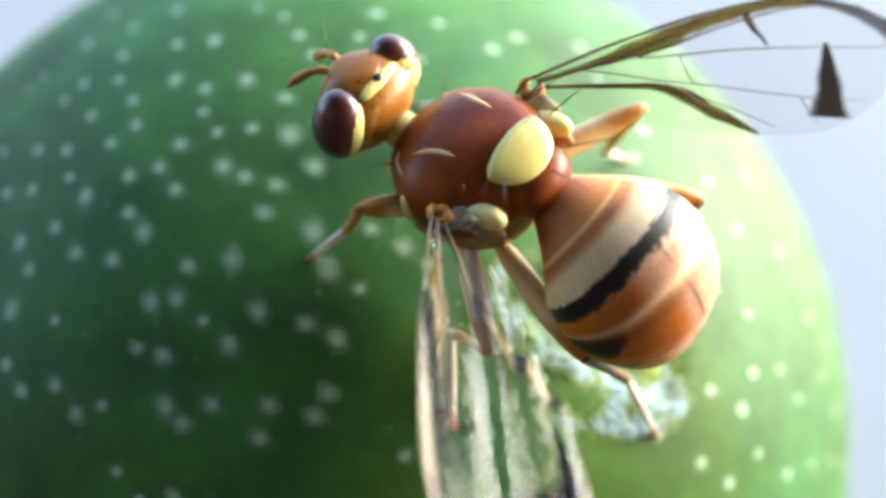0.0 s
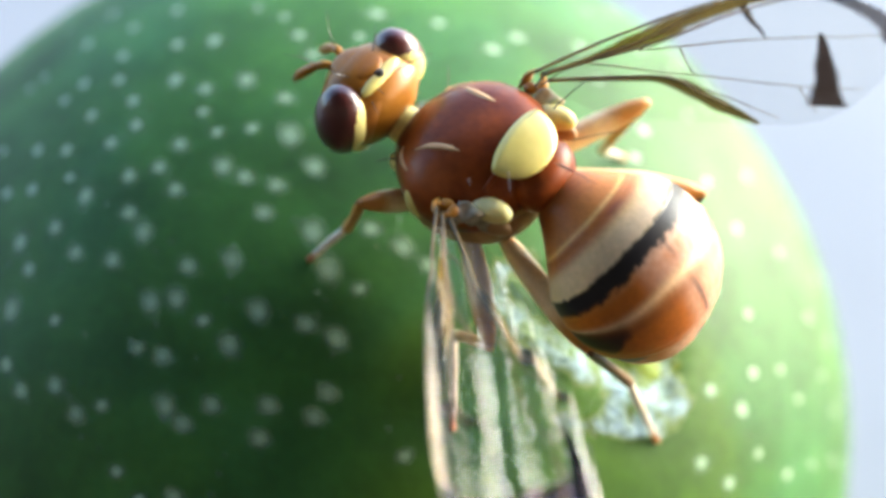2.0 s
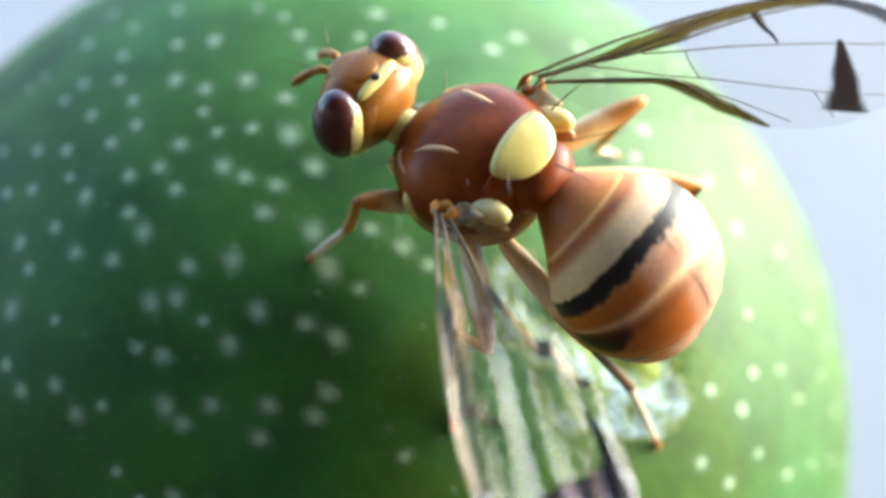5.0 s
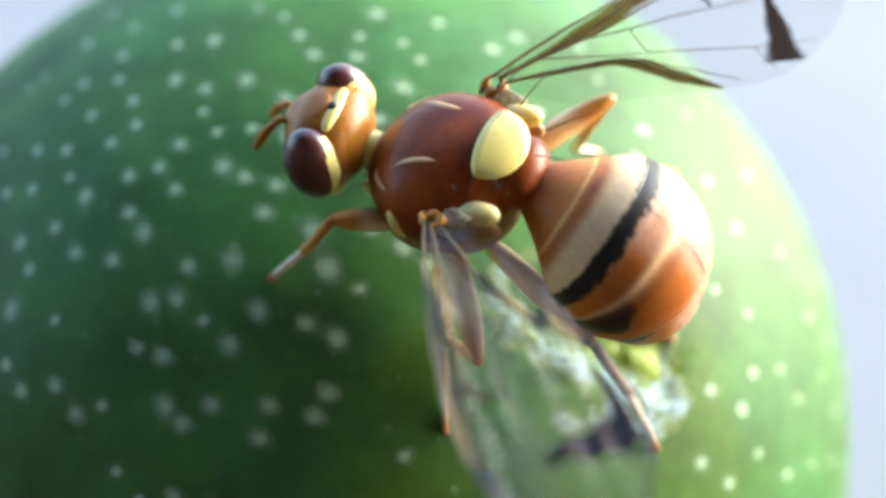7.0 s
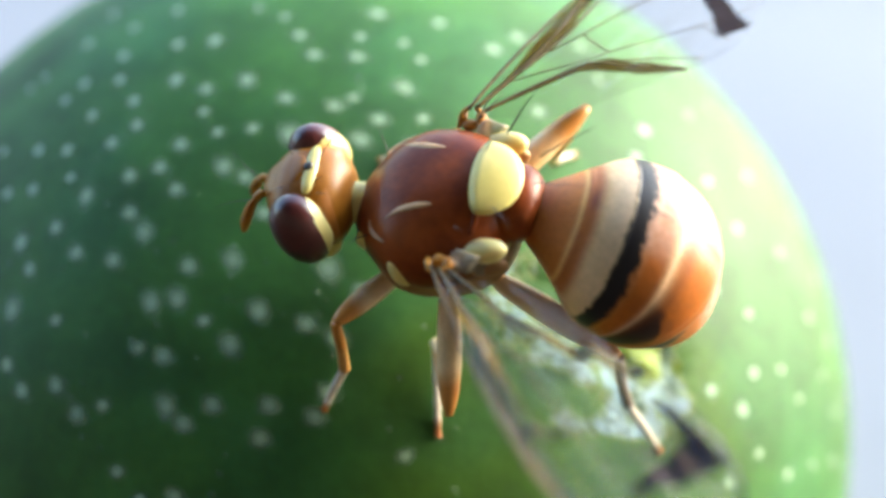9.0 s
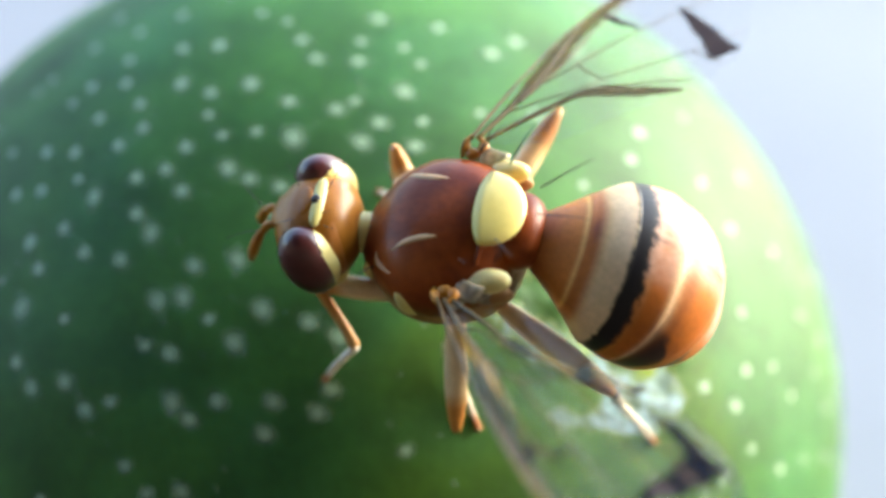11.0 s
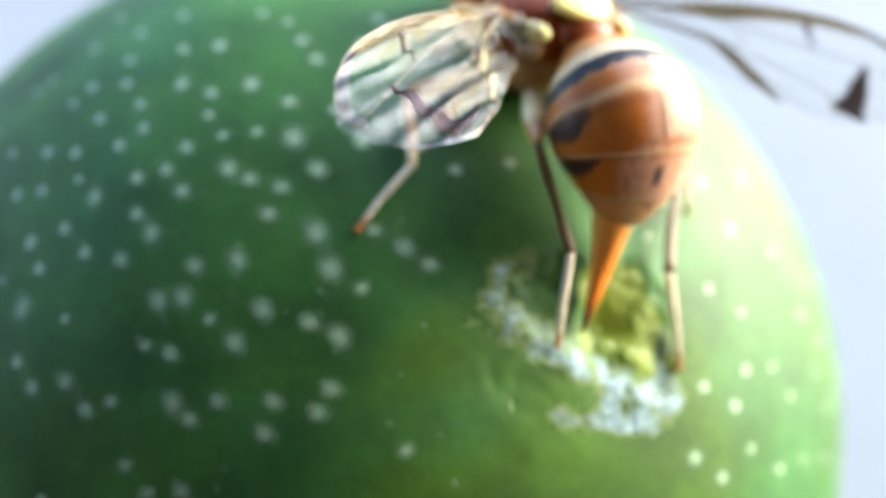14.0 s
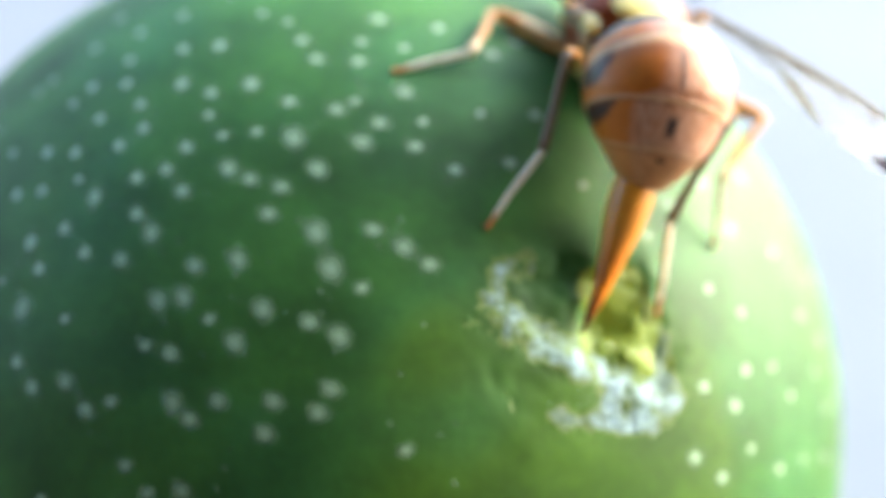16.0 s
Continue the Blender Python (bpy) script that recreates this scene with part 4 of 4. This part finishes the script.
ABDOMEN = [(0, body(-1.242, 0, -0.664, -0.4, -40.9, -5)),
           (1, body(-1.242, 0, -0.664, -0.3, -41.7, -6)),
           (2, body(-1.242, 0, -0.664, -0.1, -41, -6.1)),
           (3, body(-1.242, 0, -0.664, -0.6, -41.3, -4.9)),
           (4, body(-1.242, 0, -0.664, -0.4, -41.6, -5.2)),
           (6.5, body(-1.242, 0, -0.664, -0.5, -38.2, -5.1)),
           (7, body(-1.242, 0, -0.664, 0.6, -38.5, -7.2)),
           (7.5, body(-1.242, 0, -0.664, -1.5, -39.4, -5.7)),
           (8, body(-1.242, 0, -0.664, -1.3, -40.3, -5.9)),
           (8.5, body(-1.242, 0, -0.664, -0.9, -38.8, -5.6)),
           (9, body(-1.242, 0, -0.664, -1.4, -36, -3.8)),
           (11.3, body(-1.242, 0, -0.664, -3.3, -36.2, -1.9)),
           (11.5, body(-1.242, 0, -0.664, -1.8, -42.4, -3.7)),
           (12, body(-1.242, 0, -0.664, -0.7, -45.2, -4.2)),
           (12.3, body(-1.242, 0, -0.664, 1.5, -42.8, -2.4)),
           (12.5, body(-1.242, 0, -0.664, 1.6, -41.7, -3.9)),
           (12.6, body(-1.242, 0, -0.664, -0.2, -44.1, -7.1)),
           (12.8, body(-1.242, 0, -0.664, -1.5, -43.7, -9.9)),
           (13, body(-1.242, 0, -0.664, -4, -45.9, -13.9)),
           (13.2, body(-1.242, 0, -0.664, -7.5, -42, -12.6)),
           (13.5, body(-1.242, 0, -0.664, -10.2, -34.8, -11.2)),
           (14, body(-1.242, 0, -0.664, -1.9, -29.1, -8.6)),
           (14.5, body(-1.242, 0, -0.664, 3.8, -47.5, -18)),
           (15, body(-1.242, 0, -0.664, -2.4, -31.7, -12.6)),
           (15.3, body(-1.242, 0, -0.664, -8.4, -29.2, -1.8)),
           (15.5, body(-1.242, 0, -0.664, -4.6, -27.7, 2.7)),
           (16, body(-1.242, 0, -0.664, 6.4, -11.5, -1.6))]
LEFT_WING = [(0, body(-0.653, 1.664, 0.619, 8.5, -37, 34)),
             (1.5, body(-0.653, 1.664, 0.619, 8.5, -37, 34)),
             (2.5, body(-0.653, 1.664, 0.619, 8.5, -37, 34)),
             (3, body(-0.653, 1.664, 0.619, 7, -34, 38)),
             (3.5, body(-0.653, 1.664, 0.619, 6, -32, 40)),
             (4, body(-0.653, 1.664, 0.619, 6, -32, 40)),
             (6.5, body(-0.653, 1.664, 0.619, 6, -29, 37)),
             (7, body(-0.653, 1.664, 0.619, 13, -18, 33)),
             (7.5, body(-0.653, 1.664, 0.619, 16, -20, 31)),
             (8, body(-0.653, 1.664, 0.619, 15.5, -19, 31)),
             (8.5, body(-0.653, 1.664, 0.619, 15, -18, 31)),
             (9, body(-0.653, 1.664, 0.619, 14, -25, 33)),
             (11.3, body(-0.653, 1.664, 0.619, 18.3, -23.9, 32.6)),
             (11.5, body(-0.653, 1.664, 0.619, 8.3, -22.1, 37.5)),
             (12, body(-0.653, 1.664, 0.619, 6.1, -16, 39.9)),
             (12.3, body(-0.653, 1.664, 0.619, -5.4, 11, 36.2)),
             (12.5, body(-0.653, 1.664, 0.619, -3.2, -18, 39.3)),
             (12.6, body(-0.653, 1.664, 0.619, -4.2, -20.8, 37.5)),
             (12.8, body(-0.653, 1.664, 0.619, -2.5, -28.7, 37.8)),
             (13, body(-0.653, 1.664, 0.619, -7.3, -34.5, 37)),
             (13.2, body(-0.653, 1.664, 0.619, -4.6, -34.8, 36.9)),
             (13.5, body(-0.653, 1.664, 0.619, -5.3, -24.9, 33.7)),
             (14, body(-0.653, 1.664, 0.619, -0.3, -28.5, 29.7)),
             (14.5, body(-0.653, 1.664, 0.619, -7.9, -46.9, 40.1)),
             (15, body(-0.653, 1.664, 0.619, 0.7, -34.3, 34.4)),
             (15.3, body(-0.653, 1.664, 0.619, -7.8, 3.6, 48.3)),
             (15.5, body(-0.653, 1.664, 0.619, -8, -13, 50)),
             (15.8, body(-0.653, 1.664, 0.619, 12, 0, 51)),
             (16, body(-0.653, 1.664, 0.619, 17, -2, 52))]
RIGHT_WING = [(0, body(-0.653, -1.664, 0.619, 13.9, -30.8, -46)),
              (1.5, body(-0.653, -1.664, 0.619, 14.6, -31.1, -44.8)),
              (2.5, body(-0.653, -1.664, 0.619, 15.2, -30, -44.3)),
              (3, body(-0.653, -1.664, 0.619, 11.6, -21.2, -46.1)),
              (3.5, body(-0.653, -1.664, 0.619, 10.9, -16.6, -47.2)),
              (4, body(-0.653, -1.664, 0.619, 10.2, -16.4, -48)),
              (6.5, body(-0.653, -1.664, 0.619, 11.6, -28.7, -44.9)),
              (7, body(-0.653, -1.664, 0.619, 11.4, -27.3, -44.5)),
              (7.5, body(-0.653, -1.664, 0.619, 10.8, -23.1, -42.9)),
              (8, body(-0.653, -1.664, 0.619, 11.8, -20.5, -44.1)),
              (8.5, body(-0.653, -1.664, 0.619, 10.7, -25.7, -41.9)),
              (9, body(-0.653, -1.664, 0.619, 11.9, -24.6, -37.2)),
              (11.3, body(-0.653, -1.664, 0.619, 16, -16.8, -32.8)),
              (11.5, body(-0.653, -1.664, 0.619, 14.8, -29.9, -40.7)),
              (12, body(-0.653, -1.664, 0.619, 17, -18.6, -38.8)),
              (12.3, body(-0.653, -1.664, 0.619, 18.3, -28.2, -42.8)),
              (12.5, body(-0.653, -1.664, 0.619, 19.7, -45.2, -48.2)),
              (12.6, body(-0.653, -1.664, 0.619, 24.5, -52.5, -45.2)),
              (12.8, body(-0.653, -1.664, 0.619, 18.8, -37.1, -52.8)),
              (13, body(-0.653, -1.664, 0.619, 16.7, -38.1, -56.9)),
              (13.2, body(-0.653, -1.664, 0.619, 8.8, -29.5, -62.6)),
              (13.5, body(-0.653, -1.664, 0.619, 13.2, -8.9, -50.1)),
              (14, body(-0.653, -1.664, 0.619, 2.5, -41.6, -41.3)),
              (14.5, body(-0.653, -1.664, 0.619, 19.8, -40.8, -56)),
              (15, body(-0.653, -1.664, 0.619, 4.3, -33.6, -53)),
              (15.3, body(-0.653, -1.664, 0.619, 8.6, -20.8, -32.1)),
              (15.5, body(-0.653, -1.664, 0.619, 6.1, -12.5, -32.7)),
              (16, body(-0.653, -1.664, 0.619, 14.6, -1, -38.4))]
LEFT_FRONT_FOOT = [(0, 0.06, -8.53, 26.67, -8), (6.6, 0.06, -8.53, 26.67, -1), (7, -0.7, -8.85, 26.42, -1), (7.4, 0.07, -9.75, 25.7, -1), (8, 0.02, -9.7, 25.74, 0), (8.6, 0.07, -9.73, 25.72, 14), (9, 0.41, -10.77, 24.69, 24), (11.3, 0.36, -10.36, 25.12, 91), (11.5, 0.03, -9.66, 25.78, 97), (12, 0.04, -9.63, 25.8, 112), (12.4, 0.05, -9.61, 25.82, 112), (12.6, 0.53, -7.11, 27.56, 112), (12.9, 1, -6.72, 27.74, 112), (13.3, 2.42, -3.82, 28.69, 112), (15, 2.68, -2.65, 28.91, 100), (15.35, 6, 4.61, 27.3, 100), (15.5, 6.07, 4.58, 27.28, 100), (16, 5.21, 3.62, 27.96, 100)]
LEFT_MIDDLE_FOOT = [(0, 2.91, -10.82, 24.21, -8), (6.5, 2.91, -10.86, 24.17, -8), (8, 2.55, -10.95, 24.17, -8), (9.2, 2.63, -10.97, 24.13, 4), (11.3, 3.6, -10.77, 24.03, 25), (12, 3.62, -10.7, 24.11, 32), (12.4, 3.63, -10.65, 24.16, 48), (12.55, 2.16, -9.35, 25.83, 54), (12.6, 1.75, -10, 25.33, 56), (13, 1.66, -10.09, 25.26, 60), (13.05, 1.69, -10.08, 25.27, 62), (13.25, 0.74, -7.98, 27.01, 72), (13.5, 1.04, -7.93, 27.03, 84), (14, 0.92, -7.99, 27, 92), (14.1, 1.02, -7.95, 27.01, 85), (14.4, 1.6, -9.2, 26.06, 63), (14.5, 1.64, -9.04, 26.18, 56), (14.9, 1.54, -8.52, 26.62, 27), (15, 1.27, -7.86, 27.06, 20), (15.5, 3.05, -5.33, 28.06, 60), (16, 1.6, -4.15, 28.71, 88)]
LEFT_HIND_FOOT = [(0, 7.17, -9.77, 23.02, 38), (0.5, 7.18, -9.77, 23.02, 36), (3.5, 7.17, -9.9, 22.86, 32), (4.2, 7.22, -9.86, 22.87, 30), (6.3, 7.17, -9.94, 22.81, 25), (6.5, 7.17, -9.94, 22.81, 24), (8, 7.18, -9.94, 22.8, 9), (8.5, 7.24, -9.95, 22.74, 8), (8.9, 7.25, -9.95, 22.73, 3), (9.1, 7.24, -9.95, 22.74, 0), (11.3, 7.24, -9.87, 22.84, 22), (11.5, 7.23, -9.87, 22.85, 24), (12, 7.23, -9.87, 22.85, 28), (12.45, 8.13, -9.94, 22.24, 64), (12.5, 7.16, -9.93, 22.83, 68), (12.6, 4.8, -9.91, 24.28, 62), (12.7, 5.09, -9.93, 24.18, 57), (12.8, 5.9, -9.68, 24.05, 51), (12.95, 4.42, -9.91, 24.59, 43), (13, 4.31, -9.92, 24.65, 40), (13.5, 4.31, -9.84, 24.74, 52), (13.6, 4.32, -9.84, 24.74, 49), (13.95, 5.1, -9.25, 24.92, 38), (14, 5.11, -9.25, 24.92, 36), (14.5, 5.05, -9.22, 24.98, 36), (15, 5.11, -9.22, 24.95, 40), (15.2, 5.13, -9.2, 24.96, 44), (15.32, 3.75, -7.54, 26.75, 47), (15.5, 3.76, -7.52, 26.76, 52), (16, 3.64, -7.55, 26.78, 32)]
RIGHT_FRONT_FOOT = [(0, 2.19, -5.14, 28.3, 112), (4, 2.12, -5.2, 28.29, 112), (6.6, 2.07, -5.24, 28.28, 107), (8, 1.56, -6.22, 27.93, 104), (9.2, 1.39, -6.61, 27.76, 63), (11.3, 1.37, -7.29, 27.39, -8), (12, 0.51, -6.62, 27.82, -32), (12.6, 3.34, -2.55, 28.79, -40), (13.5, 7.51, 4.22, 27.89, -64), (16, 8.12, 4.01, 27.97, -64)]
RIGHT_MIDDLE_FOOT = [(0, 6.81, -4.85, 26.78, 4), (0.5, 6.75, -4.88, 26.81, 4), (3.5, 6.77, -4.8, 26.83, 4), (6.5, 6.43, -4.92, 26.97, 4), (7.5, 5.98, -5.12, 27.11, 0), (8, 5.92, -5.14, 27.13, 6), (8.5, 5.89, -5.18, 27.13, 4), (9, 5.58, -5.34, 27.2, -1), (9.1, 5.53, -5.36, 27.22, 0), (9.2, 5.53, -5.36, 27.22, 0), (11.5, 4.87, -5.08, 27.61, -4), (12, 5.02, -5.29, 27.46, -4), (12.4, 6.84, -4.39, 26.87, 9), (12.5, 6.81, -4.72, 26.84, 12), (12.6, 7.2, -4.66, 26.63, 19), (13, 8.62, -5.33, 25.35, 16), (13.5, 8.37, -6.26, 25.04, -4), (14.5, 8.45, -4.07, 26, 23), (15, 8.94, -5.1, 25.2, 8), (15.2, 8.53, -6.03, 25.04, -51), (15.4, 9.4, -6.19, 24.15, -54), (15.5, 9.34, -6.09, 24.28, -56), (16, 9.03, -5.57, 24.88, -56)]
RIGHT_HIND_FOOT = [(0, 7.79, -8.04, 24.23, -24), (8, 7.64, -8.14, 24.27, -40), (11.5, 7.79, -8.16, 24.12, -40), (12, 7.79, -8.17, 24.12, -24), (12.3, 7.78, -8.17, 24.12, -19), (12.5, 8.07, -8.45, 23.62, -8), (12.6, 8.07, -8.46, 23.61, 8), (13, 8.04, -8.51, 23.59, 0), (13.5, 8.04, -8.47, 23.63, -100), (13.6, 8.04, -8.56, 23.54, -99), (14, 7.9, -8.54, 23.69, -92), (14.4, 7.75, -7.73, 24.5, -98), (14.5, 7.75, -7.65, 24.57, -100), (14.6, 7.75, -7.59, 24.62, -98), (15, 7.75, -7.65, 24.57, -92), (15.1, 7.76, -7.81, 24.44, -73), (15.4, 7.38, -7.96, 24.62, -16), (15.5, 7.39, -8.03, 24.56, 4), (16, 7.4, -7.87, 24.67, -4)]

CENTRE = Vector((0, 0, R * mm))
HOLE = Vector((5.685, -8.755, 24.908)) * mm


def along(p, way, side):
    """The pose of a rod at p that runs along way, its hollow side towards side."""
    z = way.normalized()
    x = side.cross(z).normalized()
    y = z.cross(x)
    m = Matrix((x, y, z)).transposed().to_4x4()
    m.translation = p
    return m


def foot_at(rows, t):
    ts = [r[0] for r in rows]
    return Vector([float(np.interp(t, ts, [r[k] for r in rows])) for k in (1, 2, 3)]) * mm


def leg_poses(at, rows, hip, rear, t, limb):
    """Thigh, shin and foot poses in the fly's space, with the foot on the skin. rear: how steeply the foot stands."""
    thigh, shin, foot = (x * mm for x in limb[3:])
    tip = foot_at(rows, t)
    n = (tip - CENTRE).normalized()
    tip = CENTRE + n * (R + 0.03) * mm
    back = at.inverted()
    p, tip, n = Vector(hip) * mm, back @ tip, back.to_3x3() @ n
    out = (p - tip) - n * (p - tip).dot(n)
    heel = tip + (n * rear + out.normalized() * math.sqrt(1 - rear * rear)) * foot
    if (heel - p).length > (thigh + shin) * 0.985:
        heel = tip + (p - tip).normalized() * foot
    reach = heel - p
    far = min(max(reach.length, abs(thigh - shin) * 1.02), (thigh + shin) * 0.995)
    u = reach.normalized()
    up = (n - u * n.dot(u)).normalized()
    swing = radians(float(np.interp(t, [r[0] for r in rows], [r[4] for r in rows])))
    bend = up * math.cos(swing) + u.cross(up) * math.sin(swing)
    c = (thigh ** 2 + far ** 2 - shin ** 2) / (2 * far)
    h = math.sqrt(max(thigh ** 2 - c * c, 0.0))
    knee = p + u * c + bend * h
    ankle = knee + (heel - knee).normalized() * shin
    m1 = along(p, knee - p, bend)
    m2 = along(knee, ankle - knee, bend)
    m3 = along(ankle, tip - ankle, bend)
    return m1, m1.inverted() @ m2, m1.inverted() @ m3


def motions():
    walk(fly, FLY)
    walk(head, HEAD)
    walk(abdomen, ABDOMEN)
    walk(left_wing, LEFT_WING)
    walk(right_wing, RIGHT_WING)
    limbs = ((left_front, LEFT_FRONT_FOOT, (0.80, 0.66, -0.96), 0.77), (right_front, RIGHT_FRONT_FOOT, (0.80, -0.66, -0.96), 0.77),
             (left_middle, LEFT_MIDDLE_FOOT, (-0.16, 0.84, -0.90), 0.10), (right_middle, RIGHT_MIDDLE_FOOT, (-0.25, -0.86, -1.24), 0.49),
             (left_hind, LEFT_HIND_FOOT, (-0.85, 0.72, -1.21), 0.41), (right_hind, RIGHT_HIND_FOOT, (-1.10, -0.73, -1.04), 0.16))
    rows = [[[], [], []] for _ in limbs]
    tail = []
    times = sorted({round(0.5 * i, 2) for i in range(33)} | {round(6.5 + 0.25 * i, 2) for i in range(12)} | {round(11.3 + 0.1 * i, 2) for i in range(48)})
    for t in times:
        scene.frame_set(frame(t))
        at = fly.matrix_world.copy()
        for k, (limb, feet, hip, rear) in enumerate(limbs):
            for j, m in enumerate(leg_poses(at, feet, hip, rear, t, limb)):
                rows[k][j].append((t, m))
        # the tail slides out of the belly and its tip stays in its hole
        out = smooth_step(12.35, 12.65, t)
        root = Vector((-0.3, 0, 0.75)).lerp(Vector((-3.1, 0, -0.60)), out) * mm
        goal = (Vector((-3.58, 0, -1.22)) * mm).lerp(abdomen.matrix_world.inverted() @ HOLE, out)
        way = goal - root
        tail.append((t, along(goal - way.normalized() * TAIL * mm, way, Vector((-1, 0, 0.4)))))
    for k, (limb, *_) in enumerate(limbs):
        for j in range(3):
            walk(limb[j], rows[k][j])
    walk(ovipositor, tail)
    scene.frame_set(1)


motions()
